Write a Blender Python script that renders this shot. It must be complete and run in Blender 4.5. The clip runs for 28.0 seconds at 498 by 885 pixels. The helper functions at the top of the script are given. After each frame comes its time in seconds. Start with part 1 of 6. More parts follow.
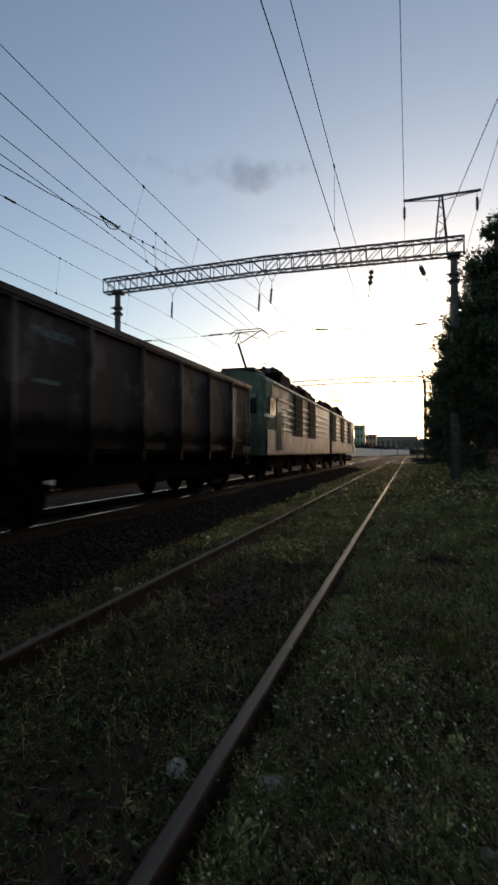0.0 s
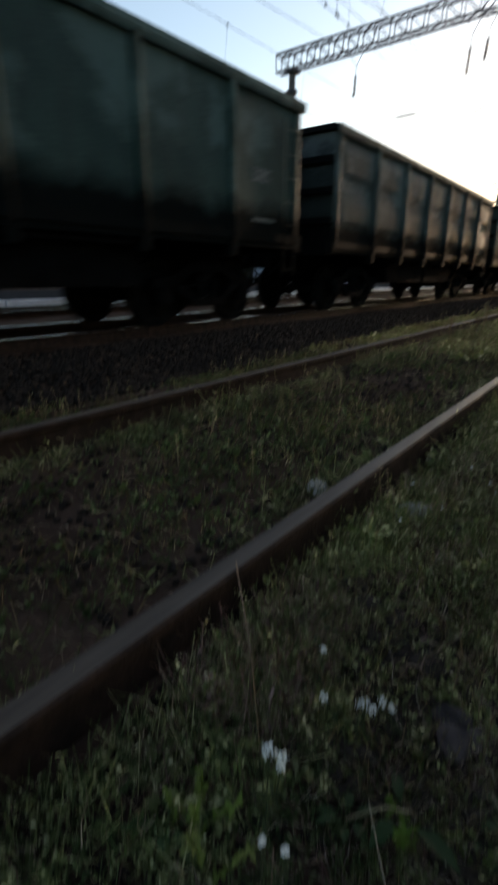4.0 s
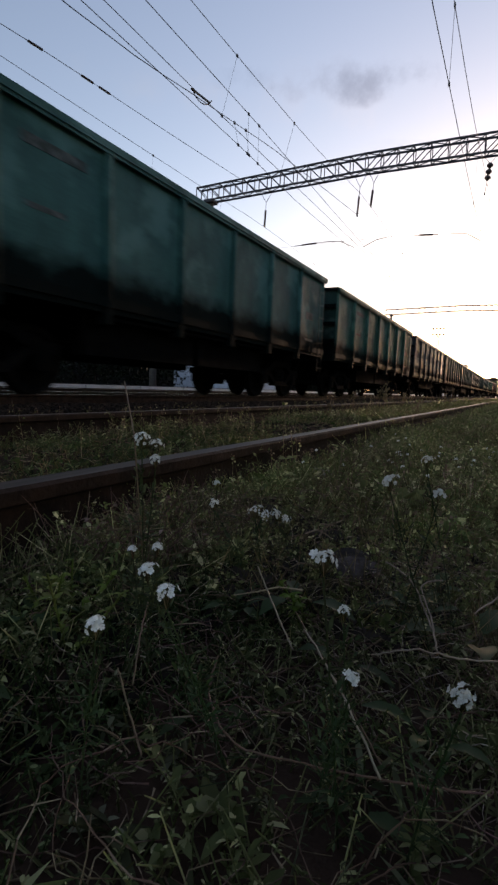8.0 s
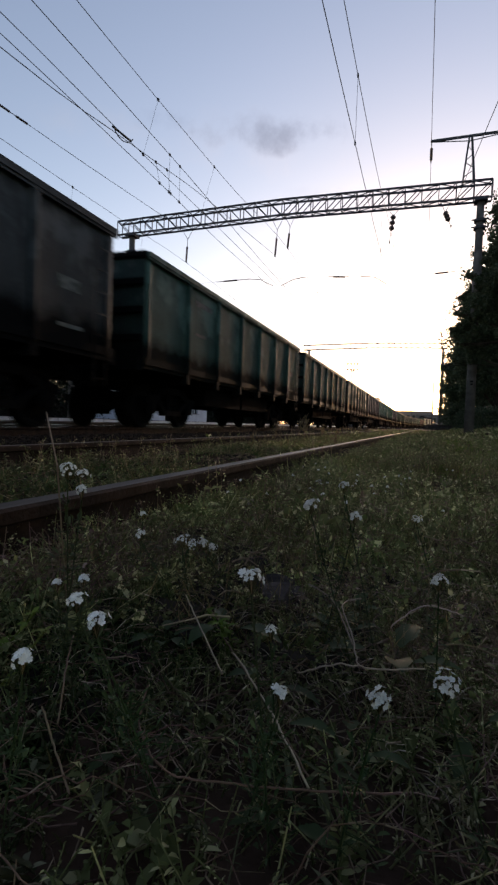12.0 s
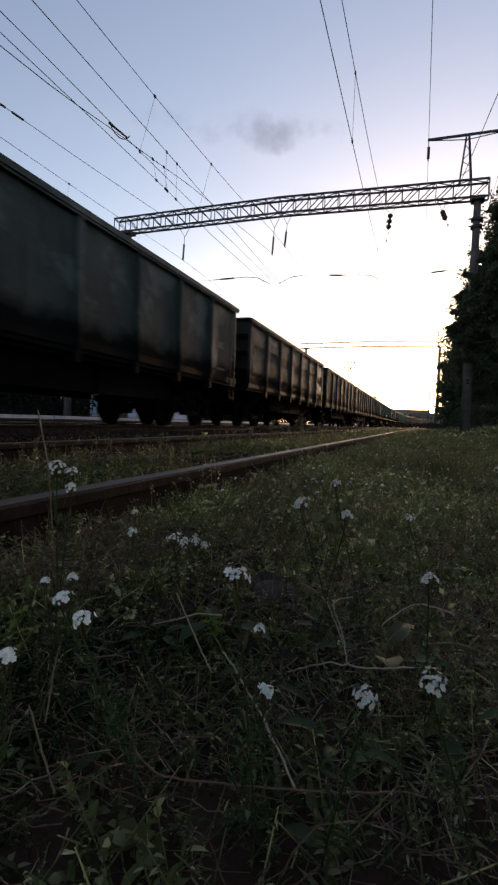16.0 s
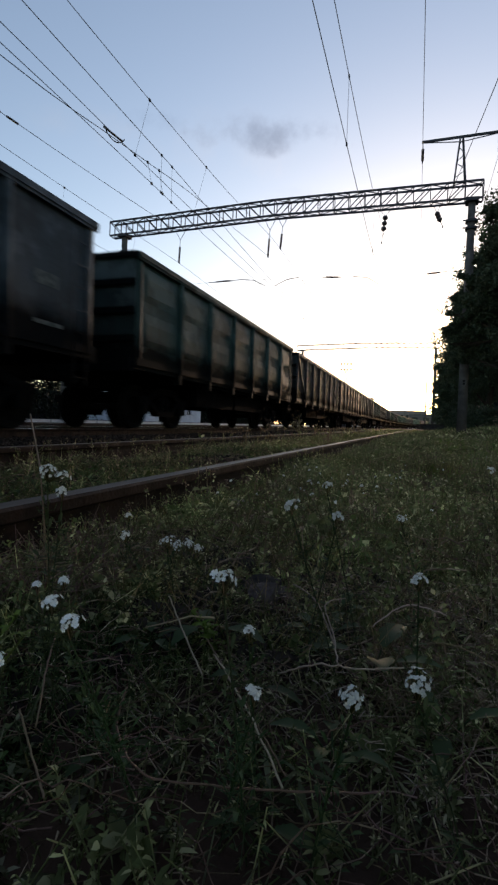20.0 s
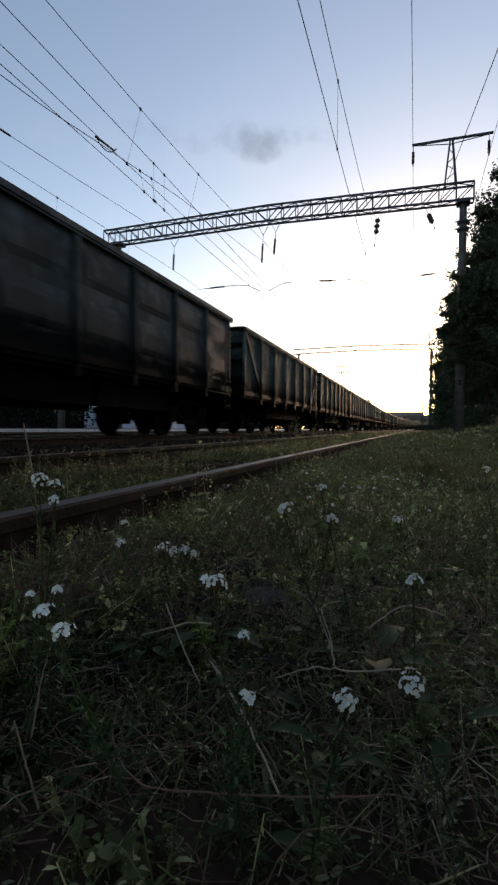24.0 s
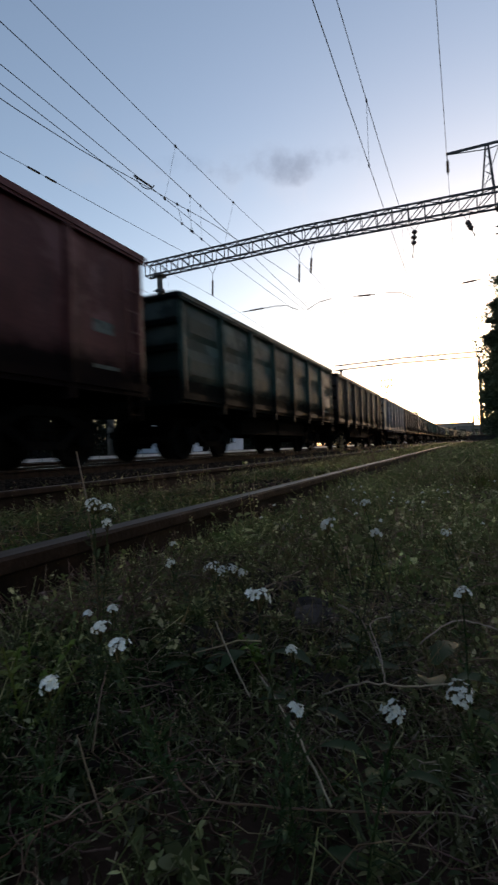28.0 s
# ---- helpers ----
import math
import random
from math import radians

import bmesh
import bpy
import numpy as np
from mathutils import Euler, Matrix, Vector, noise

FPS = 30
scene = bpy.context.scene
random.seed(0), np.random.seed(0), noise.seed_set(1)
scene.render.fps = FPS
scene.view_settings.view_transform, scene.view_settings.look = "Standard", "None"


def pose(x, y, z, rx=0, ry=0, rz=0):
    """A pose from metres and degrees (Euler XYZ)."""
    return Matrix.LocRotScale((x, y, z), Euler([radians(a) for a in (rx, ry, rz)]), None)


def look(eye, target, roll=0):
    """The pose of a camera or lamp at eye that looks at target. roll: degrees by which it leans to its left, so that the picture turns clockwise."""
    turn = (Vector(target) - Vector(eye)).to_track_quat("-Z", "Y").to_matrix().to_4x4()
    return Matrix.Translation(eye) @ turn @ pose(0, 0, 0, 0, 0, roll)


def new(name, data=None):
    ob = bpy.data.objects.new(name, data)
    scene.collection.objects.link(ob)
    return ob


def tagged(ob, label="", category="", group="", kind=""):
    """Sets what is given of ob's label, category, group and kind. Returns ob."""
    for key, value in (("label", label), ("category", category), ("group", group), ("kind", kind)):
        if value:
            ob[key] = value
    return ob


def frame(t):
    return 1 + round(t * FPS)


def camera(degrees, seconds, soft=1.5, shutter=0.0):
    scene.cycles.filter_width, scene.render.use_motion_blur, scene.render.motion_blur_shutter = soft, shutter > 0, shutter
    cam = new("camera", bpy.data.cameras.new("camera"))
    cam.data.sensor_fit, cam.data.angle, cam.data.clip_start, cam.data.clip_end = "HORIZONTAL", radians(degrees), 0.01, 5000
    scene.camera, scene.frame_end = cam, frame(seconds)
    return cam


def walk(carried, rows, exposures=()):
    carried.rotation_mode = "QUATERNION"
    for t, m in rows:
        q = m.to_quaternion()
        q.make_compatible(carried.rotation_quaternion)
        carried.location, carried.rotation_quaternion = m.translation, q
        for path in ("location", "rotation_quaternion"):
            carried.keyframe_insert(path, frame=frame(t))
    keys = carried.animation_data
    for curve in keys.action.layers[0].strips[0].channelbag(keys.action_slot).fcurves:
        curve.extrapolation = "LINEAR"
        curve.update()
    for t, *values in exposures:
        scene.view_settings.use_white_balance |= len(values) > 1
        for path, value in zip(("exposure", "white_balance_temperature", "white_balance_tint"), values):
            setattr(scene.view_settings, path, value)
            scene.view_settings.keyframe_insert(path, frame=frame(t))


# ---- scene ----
cam = camera(52.88, 28.0, soft=2.4, shutter=0.3)
# seconds, place, then yaw, pitch and roll in degrees
EXPO = [(0.0, 1.12, 6550, 13), (3.5, 1.12, 6550, 13), (4.0, 1.88, 6750, 12), (4.25, 3.7, 7400, 12), (4.5, 3.5, 7300, 13), (5.3, 2.1, 6650, 17), (6.4, 1.57, 6850, 23), (17.0, 1.51, 6850, 23), (18.6, 1.51, 6500, 16), (28.0, 1.44, 6500, 16)]
PATH = [
    (0, 0.736, 0.020, 1.218, 17.73, 1.10, -0.00),
    (0.5, 0.755, 0.004, 1.222, 13.28, -3.85, 0.89),
    (1, 0.754, 0.001, 1.221, 12.23, -5.03, 1.04),
    (1.5, 0.751, 0.002, 1.227, 16.64, -4.73, 1.15),
    (2, 0.752, 0.006, 1.228, 17.74, -4.23, 1.14),
    (2.5, 0.750, -0.011, 1.229, 17.25, -3.62, 1.36),
    (3, 0.756, -0.009, 1.232, 17.31, -3.18, 1.72),
    (3.5, 0.750, 0.001, 1.232, 24.48, -5.23, 1.17),
    (3.8, 0.746, 0.144, 0.984, 31.21, -11.23, 0.62),
    (4.0, 0.719, 0.260, 0.704, 36.88, -18.22, -0.16),
    (4.2, 0.830, 0.266, 0.600, 33.93, -23.70, -6.20),
    (4.5, 0.775, 0.328, 0.301, 28.83, -17.25, -4.17),
    (6.5, 0.822, 0.214, 0.194, 28.05, -7.24, -2.50),
    (7, 0.826, 0.210, 0.197, 28.16, -7.07, -2.38),
    (7.5, 0.832, 0.208, 0.196, 28.14, -6.94, -2.27),
    (8, 0.832, 0.206, 0.197, 27.98, -6.23, -2.12),
    (8.5, 0.837, 0.201, 0.198, 25.16, -3.88, -1.36),
    (9, 0.842, 0.201, 0.196, 21.24, -3.45, -1.26),
    (9.5, 0.843, 0.195, 0.196, 19.11, -3.11, -1.41),
    (10, 0.837, 0.190, 0.194, 19.13, -2.62, -1.71),
    (10.5, 0.839, 0.187, 0.195, 19.27, -2.38, -1.92),
    (11, 0.839, 0.187, 0.195, 19.29, -2.29, -2.01),
    (11.5, 0.838, 0.187, 0.194, 19.24, -2.28, -2.09),
    (12, 0.838, 0.184, 0.195, 19.23, -2.29, -2.06),
    (12.5, 0.838, 0.184, 0.194, 19.19, -2.30, -2.09),
    (14.5, 0.841, 0.187, 0.195, 19.01, -2.43, -2.22),
    (15, 0.842, 0.184, 0.196, 18.98, -2.42, -2.12),
    (15.5, 0.843, 0.187, 0.195, 18.86, -2.48, -2.25),
    (16, 0.844, 0.189, 0.195, 18.87, -2.48, -2.19),
    (16.5, 0.847, 0.187, 0.195, 18.80, -2.53, -2.22),
    (17, 0.847, 0.189, 0.195, 18.75, -2.55, -2.27),
    (17.5, 0.849, 0.190, 0.195, 18.65, -2.60, -2.38),
    (18, 0.851, 0.188, 0.195, 18.64, -2.45, -2.13),
    (18.5, 0.851, 0.189, 0.195, 18.67, -2.40, -2.03),
    (19, 0.850, 0.186, 0.195, 18.51, -2.36, -2.07),
    (19.5, 0.852, 0.188, 0.196, 18.57, -2.27, -1.87),
    (20, 0.853, 0.189, 0.196, 18.55, -2.22, -1.78),
    (20.5, 0.858, 0.193, 0.196, 18.46, -2.17, -1.59),
    (21, 0.857, 0.190, 0.195, 18.52, -2.04, -1.31),
    (21.5, 0.856, 0.191, 0.196, 18.45, -2.07, -1.34),
    (23.5, 0.862, 0.197, 0.196, 18.34, -1.71, -0.52),
    (24, 0.860, 0.192, 0.195, 18.31, -1.66, -0.47),
    (24.5, 0.855, 0.188, 0.195, 18.27, -1.65, -0.50),
    (25, 0.856, 0.191, 0.195, 18.24, -1.71, -0.57),
    (25.5, 0.854, 0.188, 0.195, 18.24, -1.70, -0.55),
    (26, 0.852, 0.184, 0.194, 18.30, -1.60, -0.48),
    (26.5, 0.852, 0.182, 0.194, 18.41, -1.51, -0.46),
    (27, 0.850, 0.183, 0.195, 18.34, -1.55, -0.54),
    (27.5, 0.866, 0.194, 0.197, 18.59, -0.45, 0.98),
    (28, 0.872, 0.177, 0.195, 23.47, 0.66, 2.12),
]
walk(cam, [(t, pose(x, y, z, 90 + p, r, w)) for t, x, y, z, w, p, r in PATH], exposures=EXPO)

# ---- light ----
SUN_AZ = 2.4      # degrees to the right of the line's heading
SUN_EL = 4.0
world = bpy.data.worlds.new("world")
scene.world = world
world.use_nodes = True
wn, wl = world.node_tree.nodes, world.node_tree.links
sky = wn.new("ShaderNodeTexSky")
sky.sky_type = 'NISHITA'
sky.sun_disc = False
sky.sun_elevation = radians(SUN_EL)
sky.sun_rotation = radians(SUN_AZ)
sky.air_density, sky.dust_density, sky.ozone_density = 1.0, 1.1, 2.0
# two soft grey clouds low in the sky, thin and broken
geo = wn.new("ShaderNodeTexCoord")
puff = wn.new("ShaderNodeTexNoise")
puff.inputs["Scale"].default_value, puff.inputs["Detail"].default_value, puff.inputs["Roughness"].default_value = 13.0, 6, 0.60
wl.new(geo.outputs["Generated"], puff.inputs["Vector"])
# a thin veil of haze takes the colour down
veil = wn.new("ShaderNodeHueSaturation")
veil.inputs["Saturation"].default_value = 0.84
wl.new(sky.outputs[0], veil.inputs["Color"])
shade = veil.outputs[0]
for centre, wide, high, depth, tone in (((-0.31, 0.822, 0.478), 0.17, 0.050, 0.55, (1.12, 1.03, 0.97)), ((-0.262, 0.83, 0.492), 0.13, 0.030, 0.5, (0.5, 0.53, 0.58)), ((-0.24, 0.84, 0.484), 0.09, 0.024, 0.35, (0.5, 0.53, 0.57)), ((-0.43, 0.755, 0.503), 0.05, 0.024, 0.45, (0.5, 0.52, 0.56)), ((-0.55, 0.68, 0.48), 0.12, 0.03, 0.5, (1.12, 1.03, 0.97)), ((-0.20, 0.89, 0.407), 0.06, 0.015, 0.2, (0.6, 0.62, 0.65))):
    c = Vector(centre).normalized()
    right = c.cross(Vector((0, 0, 1))).normalized()
    up = right.cross(c)
    terms = []
    for axis, size in ((right, wide), (up, high)):
        d = wn.new("ShaderNodeVectorMath")
        d.operation = 'DOT_PRODUCT'
        wl.new(geo.outputs["Generated"], d.inputs[0])
        d.inputs[1].default_value = axis
        q = wn.new("ShaderNodeMath")
        q.operation = 'MULTIPLY'
        q.inputs[1].default_value = 1 / size
        wl.new(d.outputs["Value"], q.inputs[0])
        s = wn.new("ShaderNodeMath")
        s.operation = 'POWER'
        ab = wn.new("ShaderNodeMath")
        ab.operation = 'ABSOLUTE'
        wl.new(q.outputs[0], ab.inputs[0])
        wl.new(ab.outputs[0], s.inputs[0])
        s.inputs[1].default_value = 2
        terms.append(s)
    front = wn.new("ShaderNodeVectorMath")
    front.operation = 'DOT_PRODUCT'
    wl.new(geo.outputs["Generated"], front.inputs[0])
    front.inputs[1].default_value = c
    add = wn.new("ShaderNodeMath")
    add.operation = 'ADD'
    wl.new(terms[0].outputs[0], add.inputs[0])
    wl.new(terms[1].outputs[0], add.inputs[1])
    ragged = wn.new("ShaderNodeMath")
    ragged.operation = 'MULTIPLY_ADD'
    wl.new(puff.outputs[0], ragged.inputs[0])
    ragged.inputs[1].default_value = -6.5
    wl.new(add.outputs[0], ragged.inputs[2])
    mask = wn.new("ShaderNodeMapRange")
    mask.interpolation_type = 'SMOOTHSTEP'
    mask.inputs["From Min"].default_value, mask.inputs["From Max"].default_value = -1.9, -4.4
    mask.inputs["To Min"].default_value, mask.inputs["To Max"].default_value = 0.0, depth
    wl.new(ragged.outputs[0], mask.inputs["Value"])
    ahead = wn.new("ShaderNodeMath")
    ahead.operation = 'GREATER_THAN'
    ahead.inputs[1].default_value = 0.5
    wl.new(front.outputs["Value"], ahead.inputs[0])
    both = wn.new("ShaderNodeMath")
    both.operation = 'MULTIPLY'
    wl.new(mask.outputs[0], both.inputs[0])
    wl.new(ahead.outputs[0], both.inputs[1])
    mx = wn.new("ShaderNodeMix")
    mx.data_type, mx.blend_type = 'RGBA', 'MULTIPLY'
    wl.new(both.outputs[0], mx.inputs["Factor"])
    wl.new(shade, mx.inputs["A"])
    mx.inputs["B"].default_value = (*tone, 1)
    shade = mx.outputs["Result"]
wl.new(shade, wn["Background"].inputs[0])
wn["Background"].inputs[1].default_value = 0.15
sun = new("sun", bpy.data.lights.new("sun", 'SUN'))
sun.data.energy, sun.data.angle, sun.data.color = 0.35, radians(0.6), (1.0, 0.76, 0.55)
sun.matrix_world = look((0, 0, 0), (-math.sin(radians(SUN_AZ)), -math.cos(radians(SUN_AZ)), -math.tan(radians(SUN_EL))))


# ---- materials ----
def mat(name, a, b=None, rough=0.8, metal=0.0, scale=6.0, fine=60.0, bump=0.15, contrast=(0.35, 0.65), stretch=(1, 1, 1), rand=0.0, spec=0.4):
    """Two colours mixed by a coarse noise, with fine grain, relief and rough variation. rand: spread of value from object to object."""
    m = bpy.data.materials.new(name)
    m.use_nodes = True
    n, l = m.node_tree.nodes, m.node_tree.links
    p = n["Principled BSDF"]
    b = b or tuple(c * 0.7 for c in a)
    co = n.new("ShaderNodeTexCoord")
    mp = n.new("ShaderNodeMapping")
    mp.inputs["Scale"].default_value = stretch
    l.new(co.outputs["Object"], mp.inputs[0])
    n1, n2 = n.new("ShaderNodeTexNoise"), n.new("ShaderNodeTexNoise")
    n1.inputs["Scale"].default_value, n1.inputs["Detail"].default_value = scale, 6
    n2.inputs["Scale"].default_value, n2.inputs["Detail"].default_value = fine, 4
    oi = n.new("ShaderNodeObjectInfo")
    sh = n.new("ShaderNodeVectorMath")
    sh.operation = 'MULTIPLY_ADD'
    l.new(oi.outputs["Random"], sh.inputs[0])
    sh.inputs[1].default_value = (17, 31, 23)
    l.new(mp.outputs[0], sh.inputs[2])
    l.new(sh.outputs[0], n1.inputs["Vector"])
    l.new(sh.outputs[0], n2.inputs["Vector"])
    r = n.new("ShaderNodeValToRGB")
    r.color_ramp.elements[0].position, r.color_ramp.elements[1].position = contrast
    r.color_ramp.elements[0].color, r.color_ramp.elements[1].color = (*a, 1), (*b, 1)
    l.new(n1.outputs[0], r.inputs[0])
    mx = n.new("ShaderNodeMix")
    mx.data_type, mx.blend_type = 'RGBA', 'OVERLAY'
    mx.inputs["Factor"].default_value = 0.45
    l.new(r.outputs[0], mx.inputs["A"])
    l.new(n2.outputs[0], mx.inputs["B"])
    hv = n.new("ShaderNodeHueSaturation")
    mr = n.new("ShaderNodeMapRange")
    mr.inputs["To Min"].default_value, mr.inputs["To Max"].default_value = 1 - rand, 1 + rand
    l.new(oi.outputs["Random"], mr.inputs["Value"])
    l.new(mr.outputs[0], hv.inputs["Value"])
    l.new(mx.outputs["Result"], hv.inputs["Color"])
    l.new(hv.outputs[0], p.inputs["Base Color"])
    rr = n.new("ShaderNodeMapRange")
    rr.inputs["To Min"].default_value, rr.inputs["To Max"].default_value = max(rough - 0.15, 0.05), min(rough + 0.15, 1)
    l.new(n1.outputs[0], rr.inputs["Value"])
    l.new(rr.outputs[0], p.inputs["Roughness"])
    p.inputs["Metallic"].default_value = metal
    p.inputs["Specular IOR Level"].default_value = spec
    if bump:
        bp = n.new("ShaderNodeBump")
        bp.inputs["Strength"].default_value, bp.inputs["Distance"].default_value = bump, 0.02
        l.new(n2.outputs[0], bp.inputs["Height"])
        l.new(bp.outputs[0], p.inputs["Normal"])
    return m


def leaf_mat(name, a, b, glow=0.35, rough=0.6):
    """Leaves that differ from one to the next and let some light through."""
    m = bpy.data.materials.new(name)
    m.use_nodes = True
    n, l = m.node_tree.nodes, m.node_tree.links
    p, out = n["Principled BSDF"], n["Material Output"]
    g = n.new("ShaderNodeNewGeometry")
    r = n.new("ShaderNodeValToRGB")
    r.color_ramp.elements[0].color, r.color_ramp.elements[1].color = (*a, 1), (*b, 1)
    e = r.color_ramp.elements.new(0.72)
    e.color = (*(0.84 * u + 0.16 * v for u, v in zip(a, b)), 1)
    l.new(g.outputs["Random Per Island"], r.inputs[0])
    ns = n.new("ShaderNodeTexNoise")
    ns.inputs["Scale"].default_value = 1.7
    co = n.new("ShaderNodeTexCoord")
    l.new(co.outputs["Object"], ns.inputs["Vector"])
    hv = n.new("ShaderNodeHueSaturation")
    mr = n.new("ShaderNodeMapRange")
    mr.inputs["From Min"].default_value, mr.inputs["From Max"].default_value = 0.3, 0.7
    mr.inputs["To Min"].default_value, mr.inputs["To Max"].default_value = 0.6, 1.35
    l.new(ns.outputs[0], mr.inputs["Value"])
    l.new(mr.outputs[0], hv.inputs["Value"])
    l.new(r.outputs[0], hv.inputs["Color"])
    n3 = n.new("ShaderNodeTexNoise")
    n3.inputs["Scale"].default_value, n3.inputs["Detail"].default_value = 5.5, 3
    l.new(co.outputs["Object"], n3.inputs["Vector"])
    m3 = n.new("ShaderNodeMapRange")
    m3.inputs["From Min"].default_value, m3.inputs["From Max"].default_value = 0.3, 0.7
    m3.inputs["To Min"].default_value, m3.inputs["To Max"].default_value = 0.455, 0.525
    l.new(n3.outputs[0], m3.inputs["Value"])
    l.new(m3.outputs[0], hv.inputs["Hue"])
    m4 = n.new("ShaderNodeMapRange")
    m4.inputs["To Min"].default_value, m4.inputs["To Max"].default_value = 0.65, 1.15
    l.new(n3.outputs[0], m4.inputs["Value"])
    l.new(m4.outputs[0], hv.inputs["Saturation"])
    l.new(hv.outputs[0], p.inputs["Base Color"])
    p.inputs["Roughness"].default_value = rough
    p.inputs["Specular IOR Level"].default_value = 0.10
    t = n.new("ShaderNodeBsdfTranslucent")
    l.new(hv.outputs[0], t.inputs[0])
    mix = n.new("ShaderNodeMixShader")
    mix.inputs[0].default_value = glow
    l.new(p.outputs[0], mix.inputs[1])
    l.new(t.outputs[0], mix.inputs[2])
    l.new(mix.outputs[0], out.inputs[0])
    return m


def paint(name, c, rust=(0.017, 0.018, 0.018), amount=0.4, soot=0.95):
    """Worn wagon paint: streaks of rust and coal dust run down, dull patches, scratches."""
    c = tuple(2.5 * x for x in c)
    m = mat(name, c, tuple(0.7 * x for x in c), rough=0.58, scale=1.3, fine=28, bump=0.03, rand=0.15, spec=0.3)
    n, l = m.node_tree.nodes, m.node_tree.links
    p = n["Principled BSDF"]
    base = p.inputs["Base Color"].links[0].from_socket
    co = n.new("ShaderNodeTexCoord")
    oi = n.new("ShaderNodeObjectInfo")
    add = n.new("ShaderNodeVectorMath")
    add.operation = 'MULTIPLY_ADD'
    add.inputs[1].default_value = (7, 13, 5)
    l.new(oi.outputs["Random"], add.inputs[0])
    l.new(co.outputs["Object"], add.inputs[2])
    mp = n.new("ShaderNodeMapping")
    mp.inputs["Scale"].default_value = (3, 3, 0.35)
    l.new(add.outputs[0], mp.inputs[0])
    s1 = n.new("ShaderNodeTexNoise")
    s1.inputs["Scale"].default_value, s1.inputs["Detail"].default_value = 2.2, 8
    l.new(mp.outputs[0], s1.inputs["Vector"])
    r1 = n.new("ShaderNodeMapRange")
    r1.inputs["From Min"].default_value, r1.inputs["From Max"].default_value = 0.45, 0.72
    r1.inputs["To Max"].default_value = amount
    l.new(s1.outputs[0], r1.inputs["Value"])
    mx = n.new("ShaderNodeMix")
    mx.data_type = 'RGBA'
    l.new(r1.outputs[0], mx.inputs["Factor"])
    l.new(base, mx.inputs["A"])
    mx.inputs["B"].default_value = (*rust, 1)
    # worn pale patches with ragged edges
    s2 = n.new("ShaderNodeTexNoise")
    s2.inputs["Scale"].default_value, s2.inputs["Detail"].default_value, s2.inputs["Roughness"].default_value = 0.9, 7, 0.65
    l.new(add.outputs[0], s2.inputs["Vector"])
    r2 = n.new("ShaderNodeMapRange")
    r2.inputs["From Min"].default_value, r2.inputs["From Max"].default_value = 0.54, 0.63
    r2.inputs["To Max"].default_value = 0.5
    high = n.new("ShaderNodeSeparateXYZ")
    l.new(co.outputs["Object"], high.inputs[0])
    rise = n.new("ShaderNodeMapRange")
    rise.interpolation_type = 'SMOOTHSTEP'
    rise.inputs["From Min"].default_value, rise.inputs["From Max"].default_value = 1.7, 2.5
    rise.inputs["To Min"].default_value, rise.inputs["To Max"].default_value = -0.10, 0.045
    l.new(high.outputs["Z"], rise.inputs["Value"])
    lift = n.new("ShaderNodeMath")
    l.new(s2.outputs[0], lift.inputs[0])
    l.new(rise.outputs[0], lift.inputs[1])
    l.new(lift.outputs[0], r2.inputs["Value"])
    mx2 = n.new("ShaderNodeMix")
    mx2.data_type = 'RGBA'
    l.new(r2.outputs[0], mx2.inputs["Factor"])
    l.new(mx.outputs["Result"], mx2.inputs["A"])
    mx2.inputs["B"].default_value = (*(min(1, 1.7 * x + 0.06) for x in c), 1)
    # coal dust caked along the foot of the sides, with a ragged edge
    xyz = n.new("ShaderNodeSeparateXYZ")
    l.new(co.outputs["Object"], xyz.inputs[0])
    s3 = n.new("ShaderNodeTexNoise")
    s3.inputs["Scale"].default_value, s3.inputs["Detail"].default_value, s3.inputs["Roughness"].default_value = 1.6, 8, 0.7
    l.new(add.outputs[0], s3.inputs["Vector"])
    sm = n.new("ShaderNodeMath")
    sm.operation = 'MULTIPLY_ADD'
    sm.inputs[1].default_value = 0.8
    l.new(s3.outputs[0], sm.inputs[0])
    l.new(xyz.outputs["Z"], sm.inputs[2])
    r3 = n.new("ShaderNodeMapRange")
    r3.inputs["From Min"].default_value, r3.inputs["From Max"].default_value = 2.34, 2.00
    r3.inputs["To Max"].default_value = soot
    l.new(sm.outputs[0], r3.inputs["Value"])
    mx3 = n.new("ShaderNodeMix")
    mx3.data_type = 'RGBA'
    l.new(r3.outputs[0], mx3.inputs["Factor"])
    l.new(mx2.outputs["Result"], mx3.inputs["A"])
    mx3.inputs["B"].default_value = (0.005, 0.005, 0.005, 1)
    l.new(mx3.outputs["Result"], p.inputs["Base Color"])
    # the caked dust is dull, the bare paint has some sheen
    dull = n.new("ShaderNodeMapRange")
    dull.inputs["To Min"].default_value, dull.inputs["To Max"].default_value = 0.15, 0.0
    l.new(r3.outputs[0], dull.inputs["Value"])
    l.new(dull.outputs[0], p.inputs["Specular IOR Level"])
    return m


M_SOIL = mat("soil", (0.068, 0.041, 0.029), (0.030, 0.019, 0.014), rough=1.0, scale=2.5, fine=45, bump=0.6, spec=0.01)
M_BALLAST = mat("ballast", (0.024, 0.017, 0.013), (0.011, 0.008, 0.0065), rough=1.0, scale=14, fine=90, bump=0.5, spec=0.0)
M_STONE = mat("gravel_stone", (0.034, 0.0245, 0.019), (0.014, 0.0105, 0.0085), rough=0.9, scale=9, fine=50, bump=0.4, rand=0.3, spec=0.08)
M_PALE = mat("pale_stone", (0.40, 0.36, 0.31), (0.20, 0.175, 0.145), rough=0.9, scale=14, fine=80, bump=0.5, rand=0.2)
